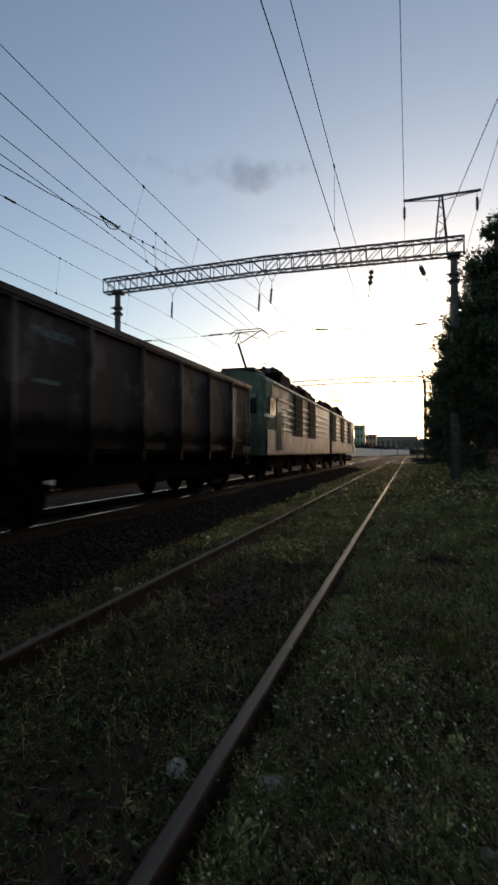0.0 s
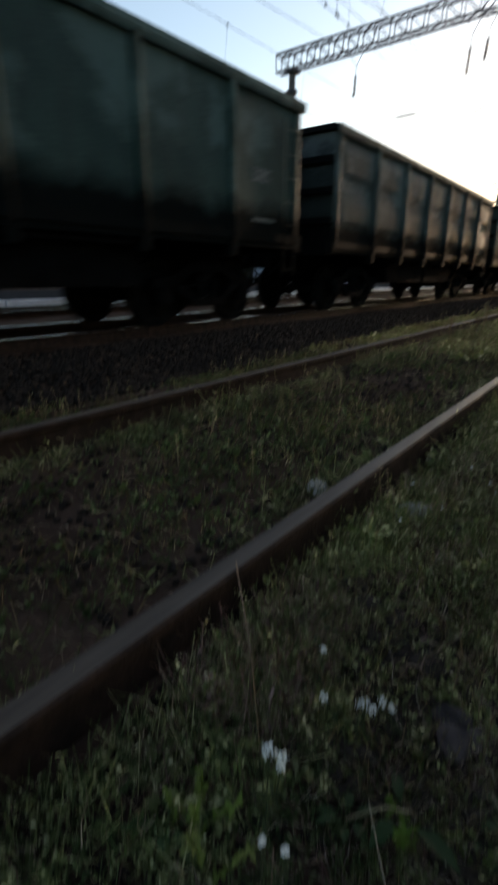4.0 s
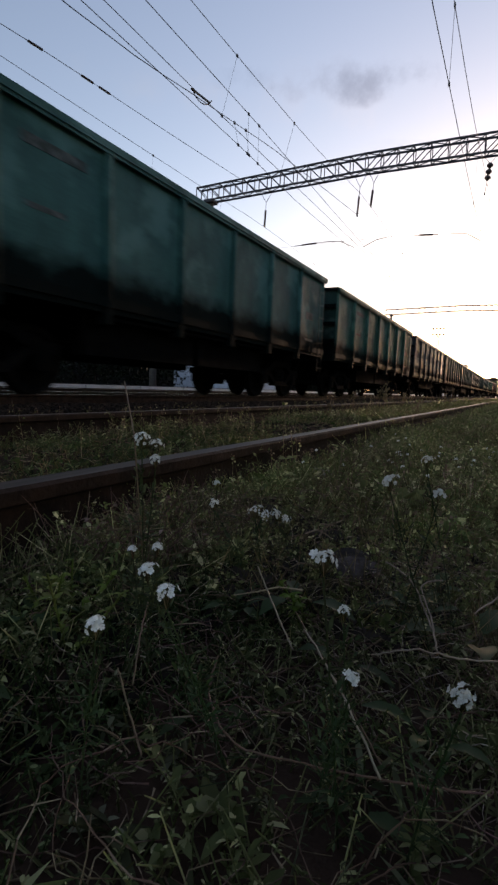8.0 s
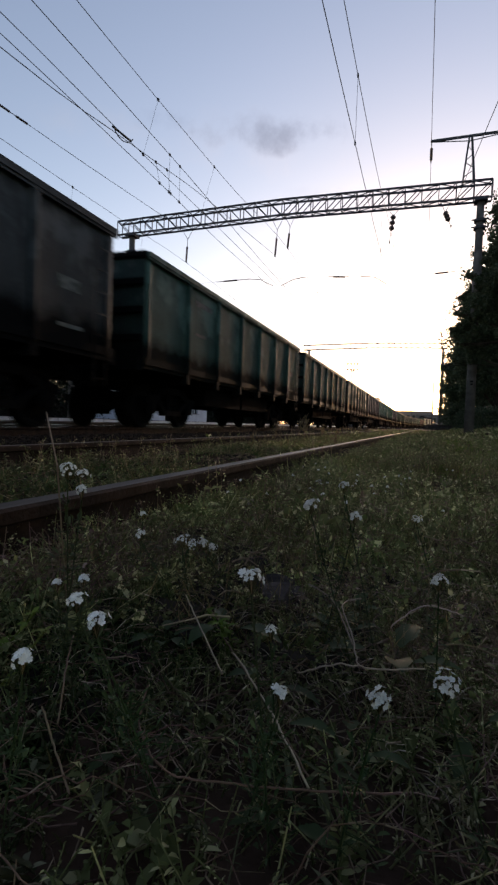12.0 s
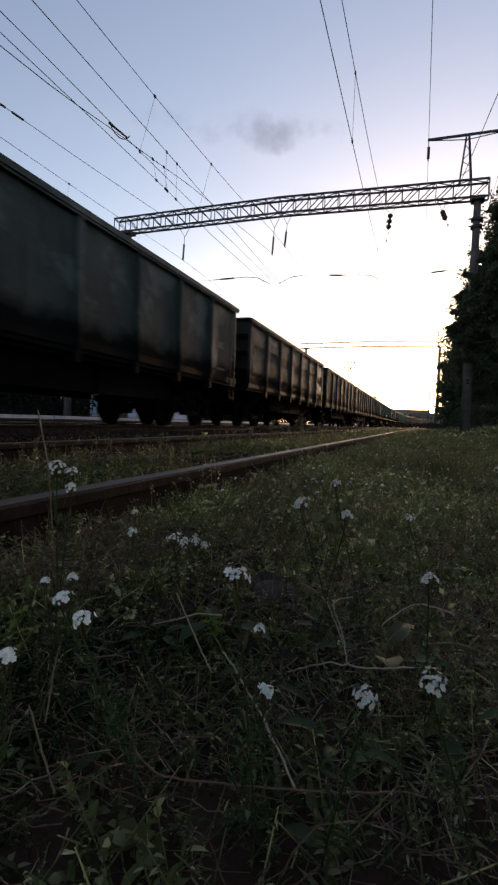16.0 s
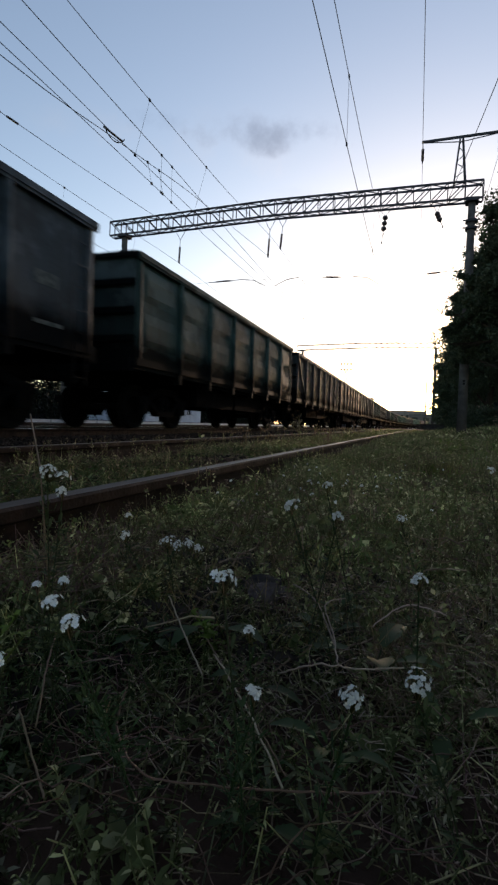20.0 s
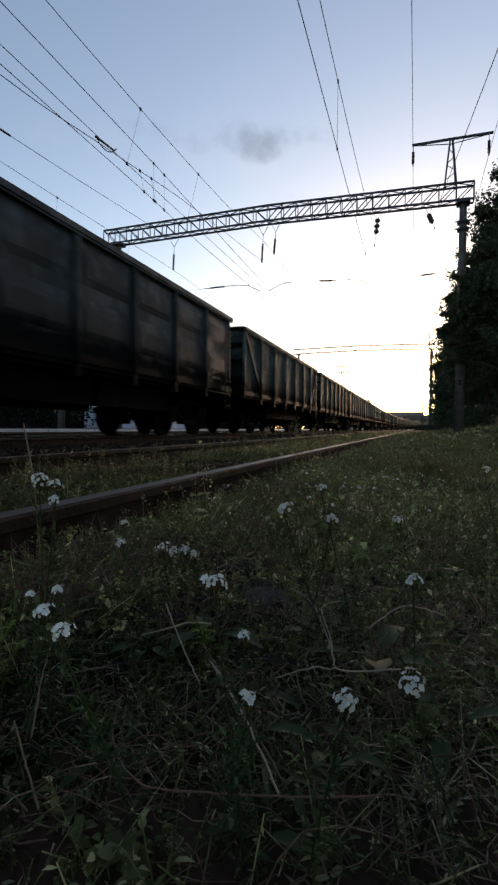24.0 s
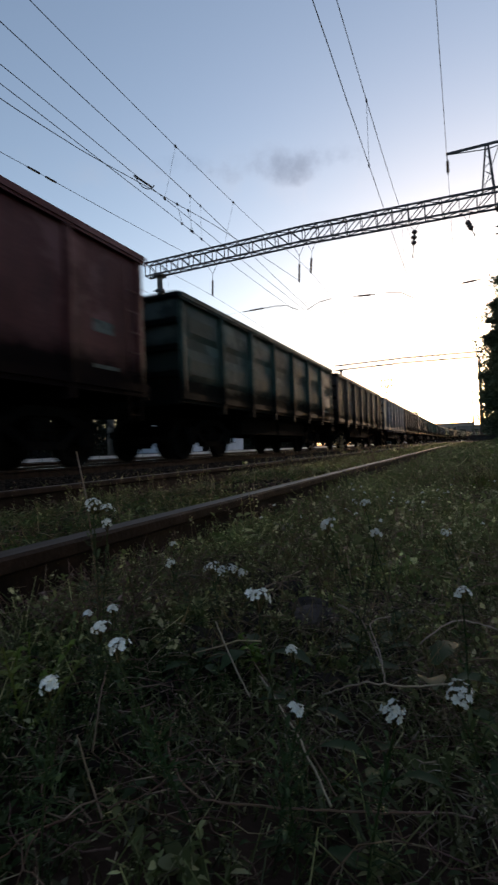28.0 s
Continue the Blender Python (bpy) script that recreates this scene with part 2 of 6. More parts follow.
M_RAIL = mat("rail_rust", (0.044, 0.025, 0.018), (0.022, 0.014, 0.011), rough=0.75, metal=0.2, scale=9, fine=70, bump=0.25, spec=0.08)
M_HEAD = mat("rail_head", (0.092, 0.070, 0.054), (0.05, 0.037, 0.028), rough=0.5, spec=0.17, metal=0.0, scale=5, fine=60, bump=0.05, stretch=(1, 0.1, 1))
M_BRIGHT = mat("bright_head", (0.55, 0.53, 0.5), (0.42, 0.4, 0.38), rough=0.25, metal=1.0, scale=5, fine=60, bump=0.02, stretch=(1, 0.1, 1))
M_ROCK = mat("pinkish_rock", (0.10, 0.075, 0.068), (0.03, 0.024, 0.023), rough=0.9, scale=11, fine=60, bump=0.6, rand=0.2, spec=0.1)
M_ASPHALT = mat("asphalt", (0.035, 0.034, 0.034), (0.022, 0.021, 0.021), rough=1.0, scale=2, fine=60, bump=0.2, spec=0.0)
M_CONC = mat("concrete", (0.15, 0.135, 0.125), (0.085, 0.077, 0.072), rough=0.9, scale=3, fine=60, bump=0.3, rand=0.1, spec=0.08)
M_SLEEPER = mat("sleeper_concrete", (0.085, 0.075, 0.068), (0.04, 0.036, 0.033), rough=0.9, scale=4, fine=50, bump=0.3, rand=0.15, spec=0.08)
M_STEEL = mat("galvanised_steel", (0.055, 0.054, 0.062), (0.036, 0.035, 0.042), rough=0.7, metal=0.0, scale=5, fine=40, bump=0.1)
M_WIRE = mat("copper_wire", (0.05, 0.05, 0.05), (0.03, 0.03, 0.03), rough=0.6, metal=0.5, scale=20, bump=0)
M_GLAZE = mat("brown_glaze", (0.05, 0.03, 0.025), (0.03, 0.02, 0.02), rough=0.25, scale=8, bump=0)
# near black: shade under the wagons is put into the grime and steel
M_BLACK = mat("underframe_grime_shade", (0.007, 0.007, 0.007), (0.0035, 0.0035, 0.0035), rough=0.9, scale=4, fine=40, bump=0.3, spec=0.01)
M_WHEEL = mat("wheel_steel_shade", (0.009, 0.0085, 0.008), (0.005, 0.005, 0.005), rough=0.9, metal=0.0, scale=5, fine=40, bump=0.1, spec=0.02)
M_WHITE = mat("white_paint", (0.72, 0.72, 0.72), (0.55, 0.55, 0.56), rough=0.7, scale=2, fine=40, bump=0.1)
M_MARK = mat("stencil_paint", (0.10, 0.12, 0.115), (0.03, 0.045, 0.04), rough=0.7, scale=9, fine=60, bump=0, contrast=(0.4, 0.6))
M_BARK = mat("bark", (0.06, 0.045, 0.032), (0.03, 0.024, 0.018), rough=0.95, scale=10, fine=60, bump=0.8, stretch=(1, 1, 0.2), spec=0.08)
M_GREEN1 = leaf_mat("weed_leaf", (0.102, 0.132, 0.036), (0.72, 0.68, 0.32), glow=0.55)
M_GREEN2 = leaf_mat("grass_blade", (0.062, 0.066, 0.015), (0.40, 0.29, 0.12), glow=0.5)
M_SMALL = leaf_mat("small_leaf", (0.110, 0.146, 0.040), (0.80, 0.76, 0.36), glow=0.6)
# dark green leaf, darkened further: shade by the rails put into its colour
M_SHADE_LEAF = leaf_mat("shade_dark_leaf", (0.034, 0.062, 0.014), (0.26, 0.31, 0.12), glow=0.45)
M_OBLONG = leaf_mat("oblong_leaf", (0.052, 0.056, 0.020), (0.24, 0.24, 0.13), glow=0.35)
M_RED = leaf_mat("red_leaf", (0.16, 0.03, 0.03), (0.22, 0.06, 0.05))
M_STRAW = leaf_mat("dry_stem", (0.16, 0.105, 0.055), (0.44, 0.33, 0.19), glow=0.15)
M_TWIG = leaf_mat("dry_twig", (0.32, 0.235, 0.165), (0.74, 0.60, 0.43), glow=0.15)
M_RUNNER = leaf_mat("creeping_stem", (0.12, 0.06, 0.04), (0.30, 0.21, 0.13), glow=0.05)
M_BROAD = leaf_mat("broad_leaf", (0.036, 0.060, 0.018), (0.095, 0.13, 0.05), glow=0.3, rough=0.5)
M_LUSH = leaf_mat("lush_leaf", (0.11, 0.17, 0.018), (0.27, 0.30, 0.055), glow=0.35)
M_PETAL = leaf_mat("white_petal", (0.80, 0.80, 0.72), (0.92, 0.91, 0.84), glow=0.3)
M_TREE = leaf_mat("tree_leaf", (0.046, 0.066, 0.034), (0.11, 0.14, 0.07), glow=0.15)
# hedge and scrub leaves near black: their shade is put into the colour
M_HEDGE_SHADE = leaf_mat("shaded_hedge_leaf", (0.006, 0.010, 0.004), (0.014, 0.020, 0.008), glow=0.02)
M_VENT = mat("dark_vent", (0.018, 0.018, 0.017), (0.010, 0.010, 0.010), rough=0.9, scale=6, bump=0.1, spec=0.05)
M_PLASTER = mat("pale_plaster", (0.62, 0.64, 0.70), (0.50, 0.52, 0.58), rough=0.9, scale=1.2, fine=30, bump=0.1)
M_GREY = mat("grey_panel", (0.26, 0.215, 0.185), (0.19, 0.16, 0.14), rough=0.85, scale=0.3, fine=3, bump=0.05)
M_GLASS = mat("dark_glass", (0.02, 0.025, 0.03), (0.015, 0.02, 0.022), rough=0.12, scale=2, bump=0, spec=0.6)
M_MINT = mat("pale_green_plaster", (0.26, 0.34, 0.29), (0.19, 0.26, 0.22), rough=0.9, scale=0.6, fine=10, bump=0.1)
M_BRICK = mat("warm_plaster", (0.45, 0.28, 0.19), (0.34, 0.2, 0.14), rough=0.9, scale=1, fine=14, bump=0.2)


# ---- mesh helpers ----
class Mesh:
    """Gathers faces and links them as one mesh."""

    def __init__(self):
        self.v, self.f, self.k = [], [], []

    def add(self, vs, fs, k=0):
        o = len(self.v)
        self.v += [tuple(p) for p in vs]
        self.f += [tuple(i + o for i in f) for f in fs]
        self.k += [k] * len(fs)
        return self

    def box(self, c, s, rot=None, k=0, ch=0.0):
        """A box of size s round c; ch chamfers its long upright edges."""
        x, y, z = s[0] / 2, s[1] / 2, s[2] / 2
        if ch:
            ring = [(x - ch, -y), (x, -y + ch), (x, y - ch), (x - ch, y), (-x + ch, y), (-x, y - ch), (-x, -y + ch), (-x + ch, -y)]
        else:
            ring = [(x, -y), (x, y), (-x, y), (-x, -y)]
        n = len(ring)
        vs = [Vector((a, b, -z)) for a, b in ring] + [Vector((a, b, z)) for a, b in ring]
        if rot is not None:
            vs = [rot @ p for p in vs]
        vs = [p + Vector(c) for p in vs]
        fs = [tuple(range(n - 1, -1, -1)), tuple(range(n, 2 * n))] + [(i, (i + 1) % n, n + (i + 1) % n, n + i) for i in range(n)]
        return self.add(vs, fs, k)

    def beam(self, p, q, w, h, k=0, ch=0.0):
        """A bar from p to q, w wide and h deep."""
        p, q = Vector(p), Vector(q)
        d = q - p
        rot = d.to_track_quat('Z', 'Y').to_matrix()
        return self.box((p + q) / 2, (w, h, d.length), rot, k, ch)

    def tube(self, p, q, r, r2=None, n=8, k=0, caps=True):
        p, q = Vector(p), Vector(q)
        r2 = r if r2 is None else r2
        rot = (q - p).to_track_quat('Z', 'Y').to_matrix()
        cs = [(math.cos(2 * math.pi * i / n), math.sin(2 * math.pi * i / n)) for i in range(n)]
        vs = [p + rot @ Vector((a * r, b * r, 0)) for a, b in cs] + [q + rot @ Vector((a * r2, b * r2, 0)) for a, b in cs]
        fs = [(i, (i + 1) % n, n + (i + 1) % n, n + i) for i in range(n)]
        if caps:
            fs += [tuple(range(n - 1, -1, -1)), tuple(range(n, 2 * n))]
        return self.add(vs, fs, k)

    def path(self, pts, r, n=5, k=0):
        """One unbroken tube along points."""
        pts = [Vector(p) for p in pts]
        m = len(pts)
        side = None
        vs = []
        for i, p in enumerate(pts):
            d = (pts[min(i + 1, m - 1)] - pts[max(i - 1, 0)]).normalized()
            side = d.orthogonal() if side is None else side - d * side.dot(d)
            side.normalize()
            up = d.cross(side)
            vs += [p + (side * math.cos(6.28319 * j / n) + up * math.sin(6.28319 * j / n)) * r for j in range(n)]
        fs = [(i * n + j, i * n + (j + 1) % n, (i + 1) * n + (j + 1) % n, (i + 1) * n + j) for i in range(m - 1) for j in range(n)]
        fs += [tuple(range(n - 1, -1, -1)), tuple((m - 1) * n + j for j in range(n))]
        return self.add(vs, fs, k)

    def lathe(self, prof, c=(0, 0, 0), axis='Z', n=16, k=0):
        """Turns a profile of (radius, height) round an axis through c."""
        m = {'Z': Matrix.Identity(3), 'X': Matrix(((0, 0, 1), (0, 1, 0), (-1, 0, 0)))}[axis]
        vs = []
        for r, h in prof:
            for i in range(n):
                a = 2 * math.pi * i / n
                vs.append(m @ Vector((r * math.cos(a), r * math.sin(a), h)) + Vector(c))
        fs = [(j * n + i, j * n + (i + 1) % n, (j + 1) * n + (i + 1) % n, (j + 1) * n + i) for j in range(len(prof) - 1) for i in range(n)]
        fs += [tuple(range(n - 1, -1, -1)), tuple((len(prof) - 1) * n + i for i in range(n))]
        return self.add(vs, fs, k)

    def sweep(self, prof, pts, k=0, kmap=None):
        """Sweeps a closed profile of (across, up) along points on the ground."""
        n = len(prof)
        vs = []
        for i, p in enumerate(pts):
            a, b = Vector(pts[max(i - 1, 0)]), Vector(pts[min(i + 1, len(pts) - 1)])
            d = (b - a).normalized()
            side = Vector((d.y, -d.x, 0)).normalized()
            vs += [Vector(p) + side * u + Vector((0, 0, w)) for u, w in prof]
        o = len(self.v)
        self.v += [tuple(p) for p in vs]
        for i in range(len(pts) - 1):
            for j in range(n):
                self.f.append((o + i * n + j, o + i * n + (j + 1) % n, o + (i + 1) * n + (j + 1) % n, o + (i + 1) * n + j))
                self.k.append(kmap[j] if kmap else k)
        self.f += [tuple(o + j for j in range(n)), tuple(o + (len(pts) - 1) * n + j for j in range(n - 1, -1, -1))]
        self.k += [k, k]
        return self

    def mesh(self, name, mats, smooth=False):
        me = bpy.data.meshes.new(name)
        me.from_pydata(self.v, [], self.f)
        for m in (mats if isinstance(mats, (list, tuple)) else [mats]):
            me.materials.append(m)
        if max(self.k, default=0):
            me.polygons.foreach_set("material_index", self.k)
        if smooth:
            me.polygons.foreach_set("use_smooth", [True] * len(me.polygons))
        me.update()
        return me


def part(name, m, mats, parent=None, label="", smooth=False, at=None):
    """Links gathered faces (or a ready mesh) as one object, under a thing or a part."""
    ob = new(name, m if isinstance(m, bpy.types.Mesh) else m.mesh(name, mats, smooth))
    if parent is not None:
        ob.parent = parent
    if at is not None:
        ob.matrix_basis = at
    if label:
        ob["label"] = label
    return ob


def thing(name, label, category, group="", kind="", at=None):
    """An empty at a thing's base, which holds its parts."""
    ob = tagged(new(name), label, category, group, kind)
    ob.empty_display_size = 0.2
    if at is not None:
        ob.matrix_basis = at
    return ob


def soup(name, verts, faces, mats, parent=None, kinds=None):
    """A mesh out of numpy arrays: verts (n, 3) and faces (m, 3 or 4)."""
    me = bpy.data.meshes.new(name)
    n, m, w = len(verts), len(faces), faces.shape[1]
    me.vertices.add(n)
    me.vertices.foreach_set("co", verts.astype(np.float32).ravel())
    me.loops.add(m * w)
    me.loops.foreach_set("vertex_index", faces.astype(np.int32).ravel())
    me.polygons.add(m)
    me.polygons.foreach_set("loop_start", np.arange(0, m * w, w, dtype=np.int32))
    me.polygons.foreach_set("loop_total", np.full(m, w, dtype=np.int32))
    for x in (mats if isinstance(mats, (list, tuple)) else [mats]):
        me.materials.append(x)
    if kinds is not None:
        me.polygons.foreach_set("material_index", kinds.astype(np.int32))
    me.polygons.foreach_set("use_smooth", np.full(m, True))
    me.update()
    me.validate()
    ob = new(name, me)
    if parent is not None:
        ob.parent = parent
    return ob


# ---- the line: rail tops at 0, straight to BEND, then a wide curve to the right ----
BEND, RADIUS = 100.0, 1000.0
MAIN, SECOND, SIDING = -5.95, -10.95, -0.795


def along(s, x0, z=0.0):
    """The place s metres along the track whose straight runs at x0, and its turn."""
    if s <= BEND:
        return Vector((x0, s, z)), 0.0
    r = RADIUS - (x0 - MAIN)
    th = (s - BEND) / RADIUS
    return Vector((x0 + r * (1 - math.cos(th)), BEND + r * math.sin(th), z)), -th


def smooth(a, b, x):
    u = min(max((x - a) / (b - a), 0), 1)
    return u * u * (3 - 2 * u)


def lie(x, y):
    """The height of the ground: low by the siding, a shallow bank to the right, a bed under the main tracks."""
    c = x
    if y > BEND:
        c = x - (y - BEND) ** 2 / (2 * RADIUS)
    z = -0.16 + 0.40 * smooth(1.3, 4.0, c) * smooth(5, 20, y)
    z -= 0.10 * smooth(-1.9, -3.0, c) * (1 - smooth(-3.0, -3.9, c))
    z += 0.02 * noise.noise((x * 1.3, y * 1.3, 0)) + 0.035 * noise.noise((x * 0.35, y * 0.35, 4))
    if c < -12.9:
        z = -0.3
    return z


# ---- ground ----
def ground():
    xs = sorted(set([-900, -400, -150, -60, -30, -20] + [round(-16 + 0.5 * i, 2) for i in range(22)] + [round(-5 + 0.12 * i, 2) for i in range(84)] + [5.5 + 0.7 * i for i in range(12)] + [16, 25, 50, 120, 400, 900]))
    ys = sorted(set([-900, -300, -100, -40, -20, -10, -5, -2] + [round(-1 + 0.12 * i, 2) for i in range(90)] + [10 + 0.4 * i for i in range(60)] + [36 + 4 * i for i in range(30)] + [170, 200, 250, 300, 400, 600, 1000, 2500]))
    g = Mesh()
    nx = len(xs)
    g.v = [(x, y, lie(x, y)) for y in ys for x in xs]
    g.f = [(j * nx + i, j * nx + i + 1, (j + 1) * nx + i + 1, (j + 1) * nx + i) for j in range(len(ys) - 1) for i in range(nx - 1)]
    g.k = [0] * len(g.f)
    ob = part("ground", g, M_SOIL, smooth=True)
    tagged(ob, "dark soil ground with patchy weeds beside the railway", "ground", kind="structure")


ground()


def stations(a, b, step=4.0):
    n = max(2, int((b - a) / step) + 1)
    return [a + (b - a) * i / (n - 1) for i in range(n)]


def bed(name, x0, label):
    """A ballast bed with sloped shoulders under a track."""
    g = Mesh()
    prof = [(-2.6, -0.62), (-1.75, -0.22), (1.75, -0.22), (2.6, -0.62)]
    g.sweep(prof[::-1], [along(s, x0)[0] for s in stations(-500, 520, 10)])
    ob = part(name, g, M_BALLAST)
    tagged(ob, label, "ballast", kind="structure")
    return ob


bed_1 = bed("ballast_bed", MAIN, "dark grey crushed stone bed under the main track")
bed_2 = bed("ballast_bed", SECOND, "dark grey crushed stone bed under the far track")

RAIL = [(-0.066, -0.176), (0.066, -0.176), (0.066, -0.165), (0.012, -0.148), (0.010, -0.045), (0.034, -0.034), (0.036, -0.008), (0.028, -0.001), (0.0, 0.0), (-0.028, -0.001), (-0.036, -0.008), (-0.034, -0.034), (-0.010, -0.045), (-0.012, -0.148), (-0.066, -0.165)]
RAIL_K = [0, 0, 0, 0, 0, 0, 0, 1, 1, 0, 0, 0, 0, 0, 0]


def track(name, x0, head, label, a, b):
    t = thing(name, label, "railway track", kind="structure")
    for side in (-0.795, 0.795):
        g = Mesh()
        g.sweep(RAIL[::-1], [along(s, x0 + side)[0] for s in stations(a, b, 5)], kmap=[RAIL_K[(13 - j) % 15] for j in range(15)])
        part("rail", g, [M_RAIL, head], t, smooth=False)
    return t


siding = track("siding_track", SIDING, M_HEAD, "little-used siding track with rusty half-buried rails in weeds", -60, 300)
main_track = track("main_track", MAIN, M_BRIGHT, "main track with bright worn rails on dark ballast", -500, 520)
second_track = track("second_track", SECOND, M_BRIGHT, "second main track behind the passing train", -300, 400)


# ---- overhead line ----
def truss(t, x0, x1, y, z0, z1, bays):
    """A lattice cross girder, slightly cambered: four chords, zigzag sides and cross ties."""
    d = 0.45
    mid, w = (x0 + x1) / 2, (x1 - x0) / bays

    def camber(x):
        return 0.16 * (1 - abs(x - mid) / (mid - x0)) - 0.05

    for z in (z0, z1):
        for dy in (0, d):
            for a, b in ((x0, mid), (mid, x1)):
                part("chord", Mesh().beam((a, y + dy, z + camber(a)), (b, y + dy, z + camber(b)), 0.072, 0.072), M_STEEL, t)
    for i in range(bays + 1):
        x = x0 + w * i
        c = camber(x)
        for dy in (0, d):
            part("upright", Mesh().beam((x, y + dy, z0 + c + 0.04), (x, y + dy, z1 + c - 0.04), 0.035, 0.035), M_STEEL, t)
        for z in (z0, z1):
            part("cross_tie", Mesh().beam((x, y + 0.04, z + c), (x, y + d - 0.04, z + c), 0.035, 0.035), M_STEEL, t)
    for i in range(bays):
        a, b = x0 + w * i, x0 + w * (i + 1)
        ca, cb = camber(a), camber(b)
        for dy in (0, d):
            p, q = ((a, z1 + ca), (b, z0 + cb)) if i < bays / 2 else ((a, z0 + ca), (b, z1 + cb))
            part("diagonal", Mesh().beam((p[0], y + dy, p[1]), (q[0], y + dy, q[1]), 0.035, 0.035), M_STEEL, t)
        for z in (z0, z1):
            p, q = ((a, ca), (b, cb)) if i % 2 else ((b, cb), (a, ca))
            part("diagonal", Mesh().beam((p[0], y + 0.04, z + p[1]), (q[0], y + d - 0.04, z + q[1]), 0.032, 0.032), M_STEEL, t)


def mast(t, x, y, top, base):
    g = Mesh()
    g.tube((x, y, base - 0.8), (x, y, top), 0.20, 0.145, n=20)
    m = part("mast", g, M_CONC, t, "tapered grey concrete mast", smooth=True)
    for z in (top - 0.75, top - 1.05):
        part("clamp", Mesh().box((x, y, z), (0.44, 0.44, 0.10), ch=0.08), M_STEEL, m)
        for sx in (-1, 1):
            part("clamp_bolt", Mesh().tube((x + sx * 0.2, y - 0.15, z), (x + sx * 0.33, y - 0.15, z), 0.03, n=6), M_STEEL, m)
    part("mast_cap", Mesh().box((x, y, top + 0.07), (0.5, 0.6, 0.14)), M_STEEL, m)
    return m


def plate(m, x, y, z):
    """A small pale plate strapped to a mast, with its writing as bars."""
    p = part("plate", Mesh().box((x, y - 0.195, z), (0.15, 0.012, 0.26)), M_CONC, m, "small weathered pale plate")
    for dz in (0.07, -0.05):
        part("plate_bar", Mesh().box((x, y - 0.204, z + dz), (0.10, 0.004, 0.06)), M_BLACK, p)


def gantry(y, xl, xr, z0, z1, label, base_l, base_r):
    t = thing("catenary_gantry", label, "gantry", "gantries over the tracks")
    truss(t, xl, xr, y - 0.22, z0, z1, 26)
    mast(t, xl + 0.75, y, z0 - 0.15, base_l)
    plate(mast(t, xr - 0.40, y, z0 - 0.15, base_r), xr - 0.40, y, 2.15)
    return t


g1 = gantry(23.0, -14.65, 3.02, 9.72, 10.42, "lattice steel girder on two round concrete masts", -0.3, 0.1)
g2 = gantry(64.0, -14.3, 3.0, 9.85, 10.45, "distant lattice steel girder on two concrete masts", -0.3, 0.1)


def wire(name, pts, r, label, group="overhead wires"):
    g = Mesh()
    g.path(pts, r, n=5)
    ob = part(name, g, M_WIRE)
    return tagged(ob, label, "wire", group)


def curve3(pts, step=1.5):
    """Points along a smooth line through the given ones."""
    out = []
    for i in range(len(pts) - 1):
        p0, p1, p2, p3 = (Vector(pts[max(i - 1, 0)]), Vector(pts[i]), Vector(pts[i + 1]), Vector(pts[min(i + 2, len(pts) - 1)]))
        m1 = (p2 - p0) * ((p2.y - p1.y) / max(p2.y - p0.y, 1e-6))
        m2 = (p3 - p1) * ((p2.y - p1.y) / max(p3.y - p1.y, 1e-6))
        n = max(2, int((p2 - p1).length / step))
        for k in range(n):
            u = k / n
            out.append((2 * u ** 3 - 3 * u ** 2 + 1) * p1 + (u ** 3 - 2 * u ** 2 + u) * m1 + (3 * u ** 2 - 2 * u ** 3) * p2 + (u ** 3 - u ** 2) * m2)
    return out + [Vector(pts[-1])]


def at_y(line, y):
    for a, b in zip(line, line[1:]):
        if a.y <= y <= b.y:
            return a.lerp(b, (y - a.y) / max(b.y - a.y, 1e-6))
    return line[-1]


def overhead(name, x, yz, r, label, x2=None):
    """A wire along the line at x (x2 at its far end), through heights yz."""
    x2 = x if x2 is None else x2
    y0, y1 = yz[0][0], yz[-1][0]
    line = curve3([(x + (x2 - x) * (y - y0) / (y1 - y0), y, z) for y, z in yz])
    return wire(name, line, r, label), line


def droppers(upper, low, ys):
    """Thin hangers with clips between a messenger and its contact wire."""
    ob, line = upper
    for y in ys:
        a, b = at_y(line, y), at_y(low[1], y)
        part("dropper", Mesh().tube(a, b, 0.004, n=4), M_WIRE, ob)
        part("wire_clip", Mesh().box(a, (0.03, 0.07, 0.06)), M_STEEL, ob)
        part("wire_clip", Mesh().box(b, (0.03, 0.07, 0.06)), M_STEEL, ob)


CON, MES = "dark copper contact wire over the track", "sagging messenger wire above the contact wire"
sid_m = overhead("messenger_wire", -0.80, [(-60, 8.3), (-39, 7.55), (-18, 8.25), (2.5, 7.58), (8, 7.5), (15, 7.62), (23, 8.23), (43, 7.5), (64, 8.25), (84, 7.6), (105, 8.2)], 0.008, MES)
sid_c = overhead("contact_wire", -0.80, [(-60, 6.25), (-18, 6.25), (6, 6.22), (9, 6.16), (17, 6.05), (23, 6.2), (64, 6.2), (105, 6.2)], 0.008, CON)
droppers(sid_m, sid_c, (-12, -4, 3, 11.0, 17.5, 31, 39, 47, 55))
a_m = overhead("messenger_wire", -5.53, [(-59, 8.4), (-38, 7.8), (-18, 8.4), (-3, 7.9), (7.1, 7.81), (10.7, 7.83), (13.8, 7.89), (16.3, 7.97), (23, 8.36), (43, 7.6), (64, 8.4), (84, 7.7), (105, 8.4)], 0.008, MES)
a_c = overhead("contact_wire", -5.9, [(-59, 6.6), (0, 6.64), (7.4, 6.64), (10.1, 6.60), (23, 6.62), (64, 6.5), (105, 6.5)], 0.008, CON)
